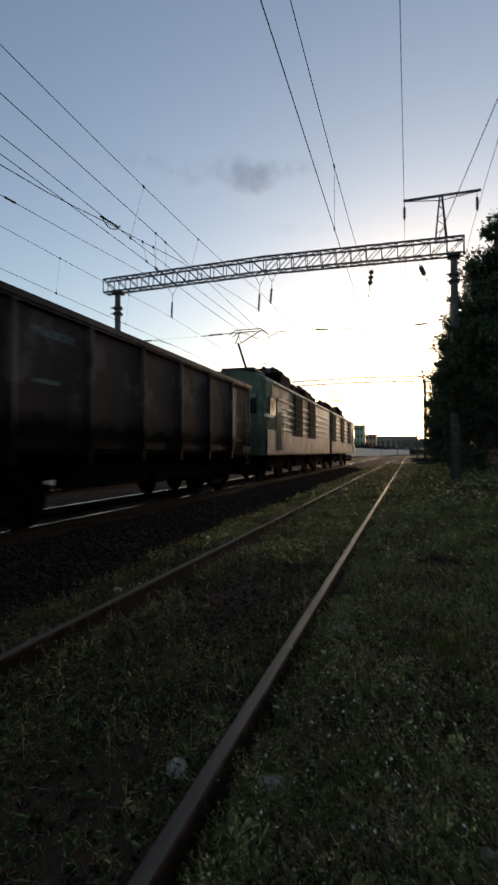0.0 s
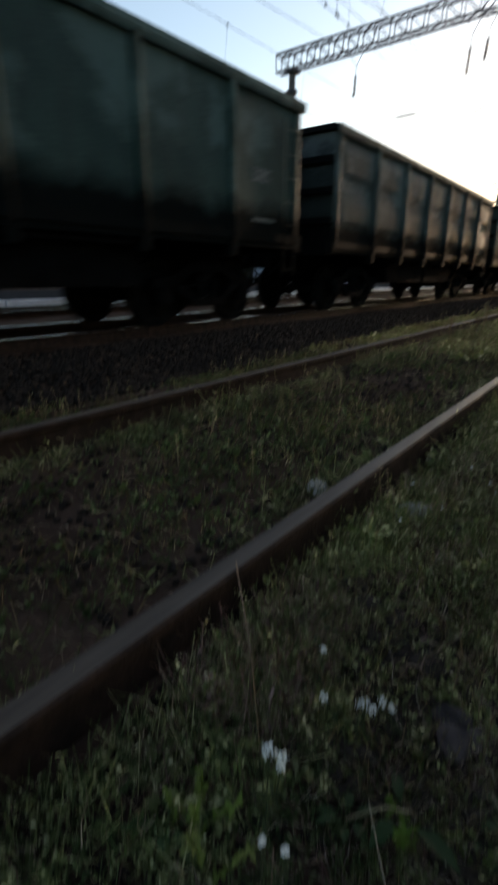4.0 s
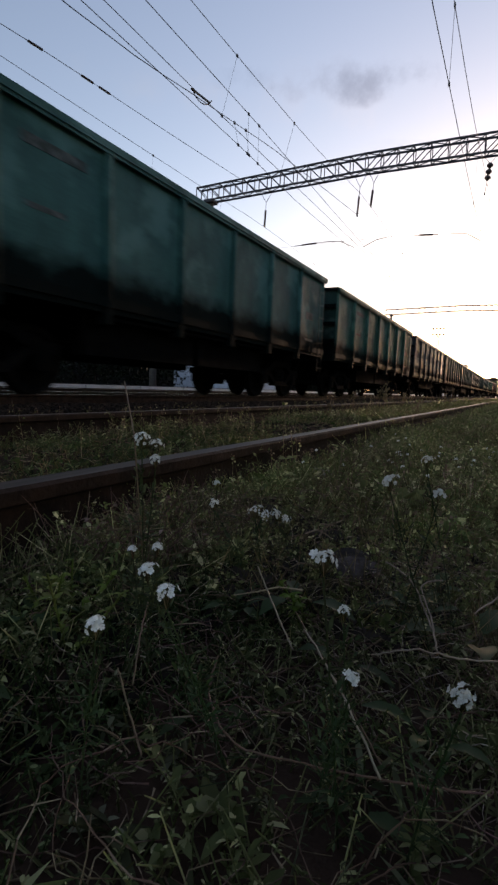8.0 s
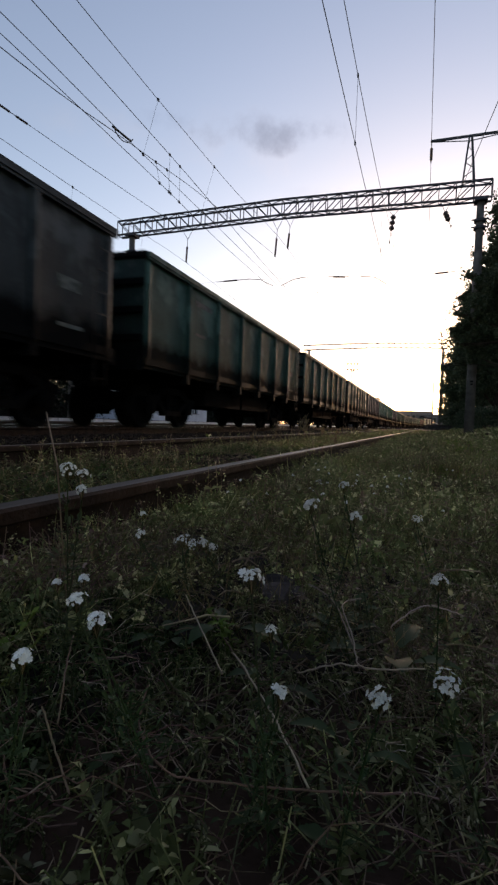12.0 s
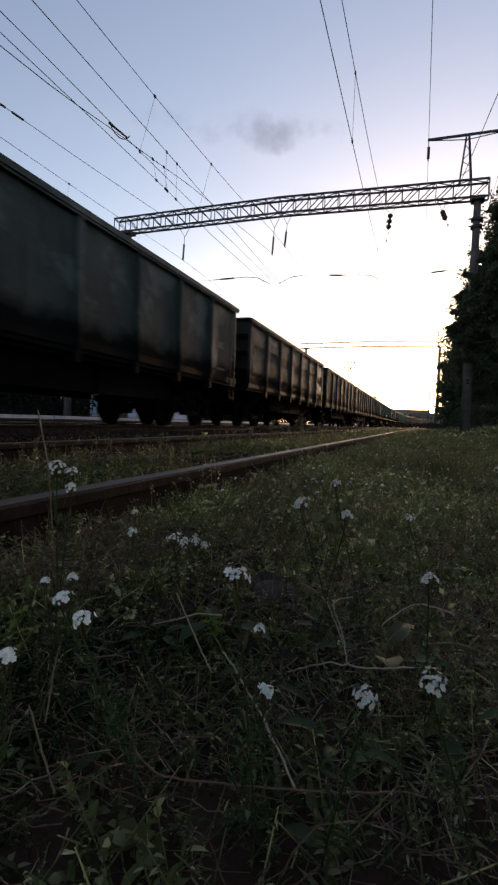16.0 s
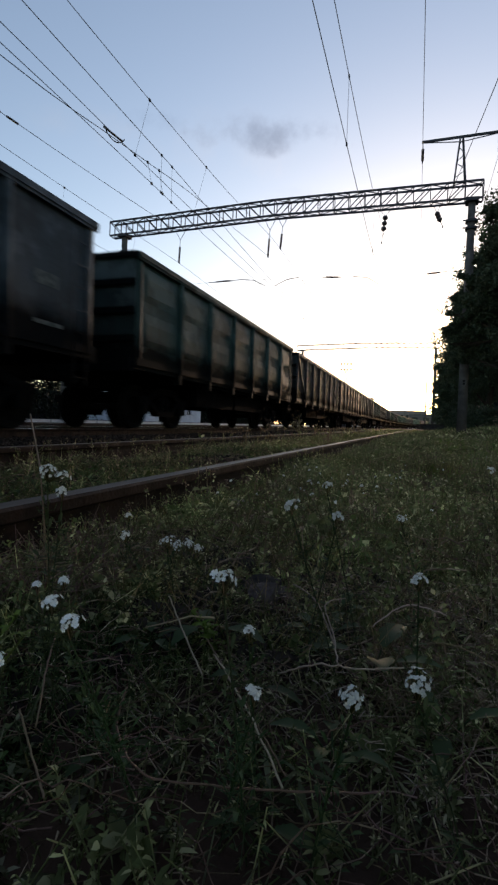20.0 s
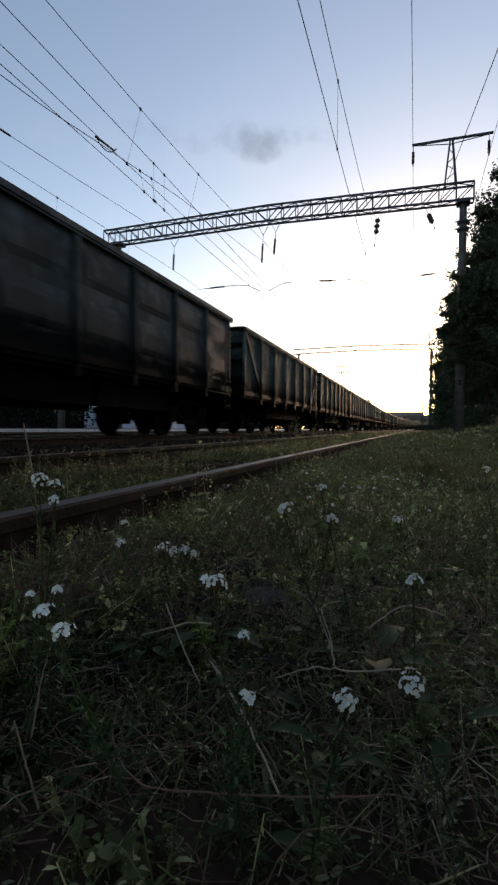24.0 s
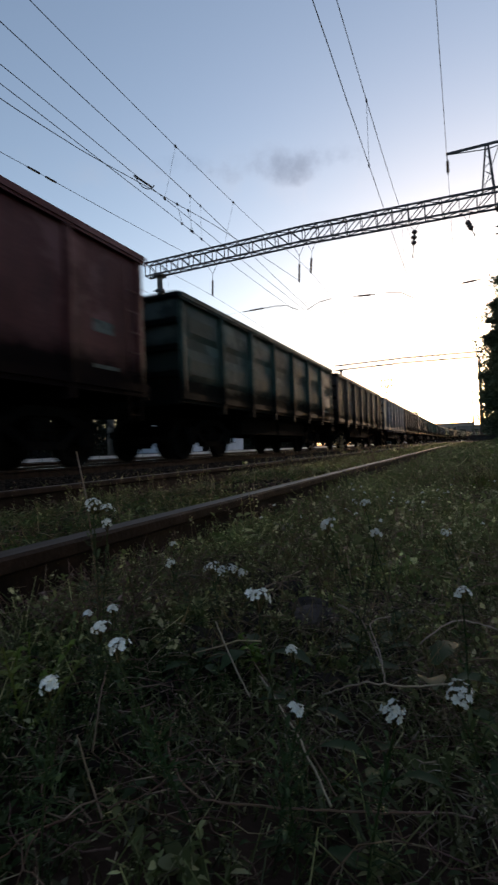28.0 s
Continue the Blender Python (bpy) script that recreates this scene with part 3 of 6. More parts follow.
droppers(a_m, a_c, (-14, -5, 3.5, 11.0, 14.4, 30, 37, 44, 51, 58))
b_m = overhead("messenger_wire", -5.95, [(-59, 8.2), (-20, 7.9), (0, 7.55), (7.4, 7.40), (12.7, 7.3), (14.4, 7.24), (23, 6.95), (44, 6.7), (64, 7.4)], 0.009, "second messenger wire of the overlap span")
b_c = overhead("contact_wire", -5.95, [(-59, 6.4), (7.4, 6.36), (12.6, 6.33), (15.6, 6.24), (23, 6.3), (64, 6.2), (105, 6.2)], 0.008, CON)
droppers(b_m, b_c, (-9, -1, 5.5, 12.4, 13.0))
c_w = overhead("anchor_wire", -5.98, [(-30, 6.1), (5, 6.15), (8.1, 6.36), (9.9, 6.62), (12.2, 6.93), (14.3, 7.22), (23, 8.05)], 0.009, "wire rising to its insulator under the girder", x2=-6.1)
droppers(c_w, b_c, (11.9, 12.5))
s_m = overhead("messenger_wire", -10.8, [(-59, 8.2), (-38, 7.7), (-18, 8.2), (2, 7.9), (12.8, 7.95), (17.5, 8.0), (23, 8.1), (43, 7.6), (64, 8.2)], 0.008, MES)
s_c = overhead("contact_wire", -10.95, [(-59, 6.75), (12.7, 6.75), (21, 6.78), (64, 6.7)], 0.008, CON)
droppers(s_m, s_c, (-10, -2, 6, 14.5, 19, 30, 38, 46, 54))
d_w = overhead("anchor_wire", -11.0, [(-30, 8.3), (5, 8.5), (9.9, 8.87), (12.8, 9.05), (15.4, 9.2), (22.7, 9.7)], 0.010, "anchor wire with rod insulators running up to the girder")
for y in (9.9, 11.7, 12.4):
    p, q = at_y(d_w[1], y - 0.22), at_y(d_w[1], y + 0.22)
    part("rod_insulator", Mesh().tube(p, q, 0.035, n=8), M_GLAZE, d_w[0])
# jumper loop between the crossing wires
lp = Vector((-5.95, 9.85, 6.61))
jump = wire("jumper_loop", [lp + Vector((0.01 * i, 0.61 * i / 10, 0.06 * i / 10 - 0.17 * math.sin(math.pi * i / 10) ** 0.7)) for i in range(11)], 0.012, "short sagging jumper cable joining two wires")
part("jumper_clamp", Mesh().tube(lp + Vector((0, -0.05, 0)), lp + Vector((0, 0.66, 0.065)), 0.024, n=8), M_WIRE, jump)


def insulator(p, q, r, n, yoke=None, big=False):
    """A string of ribbed sheds between two points, with an optional V yoke to the girder."""
    p, q = Vector(p), Vector(q)
    t = thing("insulator", "brown ribbed insulator string hanging from the girder", "insulator", "insulators of the overhead line")
    rod = part("rod", Mesh().tube(p, q, 0.012, n=6), M_STEEL, t)
    d = (q - p)
    rot = d.to_track_quat('Z', 'Y').to_matrix().to_4x4()
    a, b = (0.06, 0.46) if big else (0.35, 0.92)
    tall = 2.6 if big else 1.0
    for i in range(n):
        u = a + (b - a) * i / max(n - 1, 1)
        g = Mesh().lathe([(0.02, -0.03 * tall), (r * 0.5, -0.03 * tall), (r, -0.008 * tall), (r, 0.014 * tall), (r * 0.45, 0.04 * tall), (0.03, 0.05 * tall)], n=14)
        part("shed", g, M_GLAZE, t, at=Matrix.Translation(p + d * u) @ rot, smooth=False)
    if yoke:
        for s in (-yoke, yoke):
            part("yoke_bar", Mesh().tube(p, p + Vector((s, 0, 0.55)), 0.012, n=6), M_STEEL, t)
    part("wire_clamp", Mesh().box(q, (0.05, 0.14, 0.06)), M_STEEL, t)


insulator((-10.70, 23.0, 9.2), (-10.75, 23.0, 8.1), 0.055, 10, 0.35)
insulator((-6.06, 23.0, 9.25), (-6.12, 23.0, 8.03), 0.055, 10, 0.3)
insulator((-5.45, 23.0, 9.35), (-5.53, 23.0, 8.36), 0.055, 10, 0.3)
insulator((-0.83, 23.0, 9.38), (-0.95, 23.0, 8.24), 0.12, 3, 0.5, True)
insulator((1.27, 23.0, 9.30), (1.52, 23.0, 8.70), 0.11, 3, 0.25, True)


def steady(pts, rod, label="bent steel steady arm holding the contact wire"):
    t = thing("steady_arm", label, "steady arm", "steady arms of the overhead line")
    part("tube", Mesh().path([Vector((x, 23.0, z)) for x, z in pts], 0.016, n=6), M_STEEL, t)
    if rod:
        (x0, z0), (x1, z1) = rod
        part("rod_insulator", Mesh().tube((x0, 23.0, z0), (x1, 23.0, z1), 0.04, n=8), M_GLAZE, t)


steady([(-9.1, 7.0), (-7.3, 7.05)], ((-8.7, 7.01), (-8.0, 7.03)))
steady([(-7.45, 7.06), (-6.8, 6.98), (-6.16, 6.66)], None)
steady([(-4.62, 6.98), (-5.2, 6.9), (-5.8, 6.63)], None)
steady([(-3.55, 6.92), (-2.6, 6.86)], ((-3.35, 6.91), (-2.8, 6.87)))
steady([(-2.13, 6.86), (-1.5, 6.78), (-0.95, 6.43)], None)
steady([(0.9, 6.77), (1.8, 6.83)], ((1.0, 6.775), (1.5, 6.81)))
steady([(-12.5, 6.98), (-11.5, 6.95), (-10.72, 6.68)], ((-12.3, 6.98), (-11.9, 6.97)))
wire("cross_cable", [(-13.9, 23.0, 7.02), (-10, 23.0, 6.99), (-5.5, 23.0, 6.98), (-1, 23.0, 6.86), (2.6, 23.0, 6.9)], 0.005, "thin steel cable spanning from mast to mast")

# feeder post on the girder
post = thing("feeder_bracket", "small lattice post with a cross arm on the girder", "bracket")
for x0, x1 in ((1.88, 2.06), (2.32, 2.16)):
    for dy in (-0.2, 0.2):
        part("leg", Mesh().beam((x0, 23.0 + dy, 10.44), (x1, 23.0 + dy * 0.4, 12.3), 0.05, 0.05), M_STEEL, post)
for i in range(5):
    z = 10.6 + 0.33 * i
    u = (z - 10.44) / 1.86
    xa, xb = 1.88 + 0.18 * u, 2.32 - 0.16 * u
    if i % 2:
        xa, xb = xb, xa
    part("lacing", Mesh().beam((xa, 22.85, z), (xb, 22.85, z + 0.28), 0.025, 0.025), M_STEEL, post)
part("cross_arm", Mesh().beam((0.55, 23.0, 12.32), (3.7, 23.0, 12.32), 0.07, 0.09), M_STEEL, post)
for sx in (0.62, 3.6):
    part("arm_stay", Mesh().beam((sx, 23.0, 12.28), (2.1, 23.0, 12.12), 0.03, 0.03), M_STEEL, post)
insulator((0.60, 23.0, 12.28), (0.60, 23.0, 11.5), 0.06, 9)
insulator((3.55, 23.0, 12.28), (3.55, 23.0, 11.48), 0.06, 9)
overhead("anchor_wire", 5.6, [(-12, 9.6), (5, 9.5), (22.8, 9.52)], 0.012, "anchor wire running slantwise off the girder", x2=1.62)
overhead("feeder_wire", 0.60, [(-60, 11.3), (-18, 11.5), (3, 10.9), (23, 11.5), (44, 10.9), (64, 11.5), (105, 11.4)], 0.010, "feeder wire high above the siding")
overhead("feeder_wire", 3.55, [(-60, 11.3), (-18, 11.5), (3, 10.9), (23, 11.48), (44, 10.9), (64, 11.5), (105, 11.4)], 0.010, "feeder wire high along the trees")


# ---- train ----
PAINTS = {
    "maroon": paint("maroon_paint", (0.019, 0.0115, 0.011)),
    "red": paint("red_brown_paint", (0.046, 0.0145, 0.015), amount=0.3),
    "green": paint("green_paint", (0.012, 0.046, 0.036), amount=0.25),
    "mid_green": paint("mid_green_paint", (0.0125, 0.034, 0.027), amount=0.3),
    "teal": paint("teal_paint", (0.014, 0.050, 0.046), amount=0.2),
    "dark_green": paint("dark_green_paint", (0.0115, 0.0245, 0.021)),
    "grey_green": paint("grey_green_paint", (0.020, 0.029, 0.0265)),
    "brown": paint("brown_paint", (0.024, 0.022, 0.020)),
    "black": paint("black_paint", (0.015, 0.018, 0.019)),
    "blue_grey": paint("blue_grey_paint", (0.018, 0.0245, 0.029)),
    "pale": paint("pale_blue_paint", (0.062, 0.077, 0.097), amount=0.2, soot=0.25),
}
# dusty ends: side paint at half value or less, shade put into the colour
SHADED_ENDS = {"red": (0.014, 0.006, 0.006), "maroon": (0.012, 0.007, 0.007), "green": (0.006, 0.020, 0.016), "mid_green": (0.006, 0.013, 0.011), "teal": (0.006, 0.021, 0.019), "dark_green": (0.006, 0.011, 0.010), "grey_green": (0.009, 0.013, 0.012), "brown": (0.010, 0.009, 0.009), "black": (0.007, 0.008, 0.008), "blue_grey": (0.008, 0.011, 0.013), "pale": (0.026, 0.032, 0.040)}
SHADED_ENDS = {k: paint("dusty_%s_end" % k, c, amount=0.6) for k, c in SHADED_ENDS.items()}
WORDS = {"red": "red-brown", "mid_green": "worn green", "maroon": "maroon", "green": "green", "teal": "teal green", "dark_green": "dark green", "grey_green": "grey-green", "brown": "rusty brown", "black": "sooty black", "blue_grey": "dark blue-grey", "pale": "pale blue-grey"}
#            wagon: colour, kind of side (flat, ribbed, braced), height of the rim
WAGONS = [("maroon", "flat", 3.48), ("mid_green", "flat", 3.48), ("dark_green", "ribbed", 3.48), ("dark_green", "flat", 3.48), ("grey_green", "ribbed", 3.48),
          ("dark_green", "flat", 3.48), ("dark_green", "flat", 3.48), ("blue_grey", "ribbed", 3.48), ("green", "flat", 3.48), ("teal", "flat", 3.48),
          ("blue_grey", "flat", 3.48), ("dark_green", "ribbed", 3.48), ("mid_green", "flat", 3.48), ("mid_green", "flat", 3.48), ("black", "flat", 3.48),
          ("dark_green", "flat", 3.48), ("black", "flat", 3.48), ("brown", "ribbed", 3.48), ("grey_green", "flat", 3.48), ("black", "flat", 3.48),
          ("brown", "ribbed", 3.48), ("black", "braced", 3.48), ("dark_green", "ribbed", 3.48), ("blue_grey", "flat", 3.48), ("black", "flat", 3.48),
          ("dark_green", "flat", 3.48), ("grey_green", "braced", 3.48), ("black", "ribbed", 3.48), ("brown", "flat", 3.48), ("pale", "flat", 3.48),
          ("brown", "flat", 3.48), ("dark_green", "ribbed", 3.48), ("red", "flat", 3.75), ("black", "flat", 3.48), ("green", "flat", 3.48)]
PITCH_W = 13.92
# slack in the couplers, wagon by wagon
SLACK = {1: -0.15, 3: 0.15, 4: 0.1, 7: -0.15, 8: -0.3, 9: -0.3, 10: -0.15, 12: -0.1, 14: 0.12, 16: -0.1, 17: -0.2, 18: -0.2, 19: -0.15, 21: 0.15, 22: 0.28, 23: 0.12, 24: 0.1, 29: 0.1, 31: 0.18, 32: 0.15}


def run(t):
    """How far the train has come at t seconds."""
    return 2.42 + 15.46 * t + 0.005 * t * t


BL, BW = 12.74, 1.47     # body length, half width over the sheets
PARTS = {}


def shared(key, make):
    if key not in PARTS:
        PARTS[key] = make()
    return PARTS[key]


def wagon(i, colour, style, top):
    P, E = PAINTS[colour], SHADED_ENDS[colour]
    kinds = {"flat": "smooth-sided", "ribbed": "rib-sided", "braced": "diagonally braced"}
    w = thing("gondola_wagon", "%s %s open gondola wagon on the main track" % (WORDS[colour], kinds[style]), "freight wagon", "wagons of the freight train")
    z0 = 1.30
    key = (colour, style, top)
    step = (BL - 0.3) / 7
    posts = [-(BL - 0.3) / 2 + step * j for j in range(8)]
    for sx in (-1, 1):
        def wall():
            g = Mesh()
            g.box((sx * BW, 0, (z0 + top) / 2), (0.012, BL - 0.054, top - z0))
            return g.mesh("side_wall", P)
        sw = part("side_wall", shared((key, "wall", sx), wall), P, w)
        def rib(z):
            h, o, d = step / 2, BW + 0.006, 0.035
            g = Mesh()
            g.add([(sx * o, -h + 0.12, z - 0.34), (sx * o, h - 0.12, z - 0.34), (sx * (o + d), h - 0.26, z - 0.20), (sx * (o + d), -h + 0.26, z - 0.20),
                   (sx * (o + d), h - 0.26, z + 0.12), (sx * (o + d), -h + 0.26, z + 0.12), (sx * o, h - 0.12, z + 0.34), (sx * o, -h + 0.12, z + 0.34)],
                  [(0, 1, 2, 3), (3, 2, 4, 5), (5, 4, 6, 7), (0, 3, 5, 7), (1, 6, 4, 2)])
            return g.mesh("rib", P)
        if style == "ribbed":
            for j in range(7):
                for z in (z0 + 0.72, z0 + 1.62):
                    part("rib", shared((key, "rib", sx, z), lambda: rib(z)), P, sw, at=pose(0, (posts[j] + posts[j + 1]) / 2, 0))
        def rim():
            g = Mesh()
            g.box((sx * (BW + 0.035), 0, top - 0.05), (0.14, BL, 0.10))
            g.box((sx * (BW + 0.075), 0, top - 0.12), (0.02, BL, 0.05))
            return g.mesh("top_rim", P)
        part("top_rim", shared((key, "rim", sx), rim), P, w)
        def sill():
            g = Mesh()
            g.box((sx * (BW + 0.02), 0, z0 + 0.04), (0.09, BL, 0.14))
            g.box((sx * (BW - 0.05), 0, z0 - 0.07), (0.16, BL, 0.08))
            return g.mesh("side_sill", [P])
        part("side_sill", shared((key, "sill", sx), sill), P, w)
        for j, y in enumerate(posts):
            corner = j in (0, 7)
            def post():
                g = Mesh()
                d = 0.05 if corner else 0.095
                wd = 0.16 if corner else 0.13
                # a pressed post, rounded over its face
                ring = [(0.0, -wd / 2), (0.45 * d, -0.46 * wd), (0.82 * d, -0.32 * wd), (d, -0.12 * wd), (d, 0.12 * wd), (0.82 * d, 0.32 * wd), (0.45 * d, 0.46 * wd), (0.0, wd / 2)]
                lo, hi, m = z0 - 0.05, top - 0.07, len(ring)
                g.add([(sx * (BW + 0.006 + u), sx * v, z) for z in (lo, hi) for u, v in ring], [(k, k + 1, m + k + 1, m + k) for k in range(m - 1)] + [tuple(range(m - 1, -1, -1)), tuple(range(m, 2 * m))])
                if not corner:
                    g.box((sx * (BW + 0.02), 0, z0 - 0.12), (0.12, wd * 0.9, 0.3))
                return g.mesh("post", P)
            part("post", shared((key, "post", sx, corner), post), P, w, at=pose(0, y, 0))
        if style == "braced":
            for ya, yb in ((posts[0], posts[1]), (posts[7], posts[6])):
                part("diagonal_brace", Mesh().beam((sx * (BW + 0.04), ya, top - 0.15), (sx * (BW + 0.04), yb, z0 + 0.1), 0.07, 0.09), P, w)
    for sy in (-1, 1):
        # end walls take the darkened paint copy, with their shade in the colour
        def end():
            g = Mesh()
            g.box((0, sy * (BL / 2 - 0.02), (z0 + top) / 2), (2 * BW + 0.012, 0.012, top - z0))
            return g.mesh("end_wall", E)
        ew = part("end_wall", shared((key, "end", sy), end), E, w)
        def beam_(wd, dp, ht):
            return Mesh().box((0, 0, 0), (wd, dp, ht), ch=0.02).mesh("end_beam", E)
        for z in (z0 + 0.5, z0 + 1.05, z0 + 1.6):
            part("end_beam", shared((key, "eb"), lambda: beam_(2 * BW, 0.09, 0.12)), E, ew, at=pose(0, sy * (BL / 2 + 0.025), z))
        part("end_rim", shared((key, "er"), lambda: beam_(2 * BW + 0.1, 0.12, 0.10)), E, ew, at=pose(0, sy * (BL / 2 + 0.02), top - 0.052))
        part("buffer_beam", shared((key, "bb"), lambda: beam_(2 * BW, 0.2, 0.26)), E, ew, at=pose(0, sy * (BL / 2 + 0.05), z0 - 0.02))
        def coupler():
            g = Mesh()
            g.box((0, sy * (BL / 2 + 0.25), 1.06), (0.16, 0.5, 0.22))
            g.box((0, sy * (BL / 2 + 0.5), 1.06), (0.42, 0.24, 0.32), ch=0.08)
            g.tube((0.3, sy * (BL / 2 + 0.1), 1.0), (0.25, sy * (BL / 2 + 0.5), 0.72), 0.03, n=6)
            return g.mesh("coupler", M_BLACK)
        part("coupler", shared(("coupler", sy), coupler), M_BLACK, w)
        def ladder():
            g = Mesh()
            y = sy * (BL / 2 - 0.45)
            for dy in (-0.16, 0.16):
                g.beam((BW + 0.1, y + dy, 0.75), (BW + 0.1, y + dy, top - 0.3), 0.025, 0.025)
            for j in range(7):
                g.beam((BW + 0.1, y - 0.16, 0.85 + j * 0.36), (BW + 0.1, y + 0.16, 0.85 + j * 0.36), 0.022, 0.022)
            return g.mesh("ladder", P)
        if sy > 0:
            part("ladder", shared((key, "ladder", sy), ladder), P, w)

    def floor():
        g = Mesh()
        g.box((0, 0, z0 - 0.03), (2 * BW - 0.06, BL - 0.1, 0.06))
        return g.mesh("floor", M_BLACK)
    part("floor", shared("floor", floor), M_BLACK, w)

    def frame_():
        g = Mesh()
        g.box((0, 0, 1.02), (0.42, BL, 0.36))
        return g.mesh("centre_sill", M_BLACK)
    cs = part("centre_sill", shared("sill", frame_), M_BLACK, w)
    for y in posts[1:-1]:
        part("cross_bearer", shared("bearer", lambda: Mesh().box((0, 0, 1.12), (2 * BW - 0.1, 0.18, 0.2)).mesh("cross_bearer", M_BLACK)), M_BLACK, cs, at=pose(0, y, 0))

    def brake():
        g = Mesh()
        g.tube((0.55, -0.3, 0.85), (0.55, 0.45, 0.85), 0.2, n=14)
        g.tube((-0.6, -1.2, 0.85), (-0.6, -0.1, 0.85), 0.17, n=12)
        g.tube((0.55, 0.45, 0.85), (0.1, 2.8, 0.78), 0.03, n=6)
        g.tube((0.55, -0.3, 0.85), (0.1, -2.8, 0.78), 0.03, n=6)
        return g.mesh("brake_gear", M_BLACK)
    part("brake_gear", shared("brake", brake), M_BLACK, w)

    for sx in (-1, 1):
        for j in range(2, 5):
            part("hatch_door", shared(("hatch", sx), lambda: Mesh().box((sx * (BW - 0.42), 0, 1.18), (0.75, step - 0.2, 0.05), Matrix.Rotation(radians(sx * 8), 3, 'Y')).mesh("hatch_door", M_BLACK)), M_BLACK, w, at=pose(0, (posts[j] + posts[j + 1]) / 2, 0))
    # plain boxes for hatch gear, set low to darken the gap between the bogies
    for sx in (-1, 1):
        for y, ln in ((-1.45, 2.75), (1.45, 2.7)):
            part("hatch_gear", shared(("gear", sx, ln), lambda: Mesh().box((sx * 1.08, 0, 0.88), (0.30, ln, 0.58)).box((sx * 1.02, 0, 0.66), (0.12, ln * 0.8, 0.12)).mesh("hatch_gear", M_BLACK)), M_BLACK, w, at=pose(0, y, 0))
    for y in (-4.325, 4.325):
        bogie(w, y)
    # stencilled markings, unreadable: plain bars
    for y, z, wd, ht in ((posts[1] + 0.9, z0 + 1.72, 1.0, 0.13), (posts[1] + 0.75, z0 + 0.98, 0.6, 0.07), (posts[6] + 0.8, z0 + 0.95, 0.5, 0.2), (posts[6] + 0.85, z0 + 0.3, 0.6, 0.06)):
        part("marking", shared(("mark", wd, ht), lambda: Mesh().box((0, 0, 0), (0.004, wd, ht)).mesh("marking", M_MARK)), M_MARK, w, at=pose(BW + 0.010, y, z))
    return w


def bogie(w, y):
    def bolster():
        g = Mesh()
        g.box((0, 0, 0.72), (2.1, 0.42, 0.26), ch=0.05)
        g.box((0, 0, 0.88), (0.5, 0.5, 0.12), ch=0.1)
        return g.mesh("bogie", M_BLACK)
    b = part("bogie", shared("bolster", bolster), M_BLACK, w, at=pose(0, y, 0))

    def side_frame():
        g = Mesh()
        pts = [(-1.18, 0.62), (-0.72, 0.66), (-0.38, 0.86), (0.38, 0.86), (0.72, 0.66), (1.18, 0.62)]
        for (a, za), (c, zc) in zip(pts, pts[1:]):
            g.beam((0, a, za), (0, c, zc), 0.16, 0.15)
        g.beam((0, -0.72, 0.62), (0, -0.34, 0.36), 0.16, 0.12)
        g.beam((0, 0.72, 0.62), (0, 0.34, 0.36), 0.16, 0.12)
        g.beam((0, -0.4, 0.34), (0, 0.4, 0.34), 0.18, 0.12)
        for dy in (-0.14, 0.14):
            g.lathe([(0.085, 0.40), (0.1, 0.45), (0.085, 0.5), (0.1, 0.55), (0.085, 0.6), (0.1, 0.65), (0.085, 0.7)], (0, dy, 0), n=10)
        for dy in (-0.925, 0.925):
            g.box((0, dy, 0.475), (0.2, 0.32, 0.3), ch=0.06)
        return g.mesh("side_frame", M_BLACK)
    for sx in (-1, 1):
        part("side_frame", shared("side_frame", side_frame), M_BLACK, b, at=pose(sx * 1.02, 0, 0))

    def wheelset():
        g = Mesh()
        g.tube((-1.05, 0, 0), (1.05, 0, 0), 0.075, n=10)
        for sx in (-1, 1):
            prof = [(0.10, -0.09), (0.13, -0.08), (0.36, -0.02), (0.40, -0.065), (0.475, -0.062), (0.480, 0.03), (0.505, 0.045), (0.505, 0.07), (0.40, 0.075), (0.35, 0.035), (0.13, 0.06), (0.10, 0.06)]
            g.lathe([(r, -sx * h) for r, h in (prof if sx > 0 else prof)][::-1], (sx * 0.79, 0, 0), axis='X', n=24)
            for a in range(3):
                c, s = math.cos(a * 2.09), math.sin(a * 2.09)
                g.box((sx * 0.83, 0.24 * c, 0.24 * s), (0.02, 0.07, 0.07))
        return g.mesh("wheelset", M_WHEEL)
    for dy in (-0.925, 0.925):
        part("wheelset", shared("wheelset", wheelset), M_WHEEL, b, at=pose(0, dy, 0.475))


TRAIN = []
for i, (c, s, top) in enumerate(WAGONS):
    TRAIN.append((wagon(i, c, s, top), PITCH_W * (1 - i) - BL / 2 + SLACK.get(i, 0.0)))




# ---- growth on the ground ----
rng = np.random.default_rng(7)
lie_v = np.vectorize(lie, otypes=[float])


def patchy(x, y):
    """0 where the soil is bare, 1 where the growth is thick."""
    return np.array([max(0.1, 0.5 + 0.9 * noise.noise((a * 0.9, b * 0.55, 2)) + 0.45 * noise.noise((a * 3.1, b * 2.6, 9))) for a, b in zip(x, y)])


def unit(v):
    return v / np.maximum(np.linalg.norm(v, axis=1, keepdims=True), 1e-9)


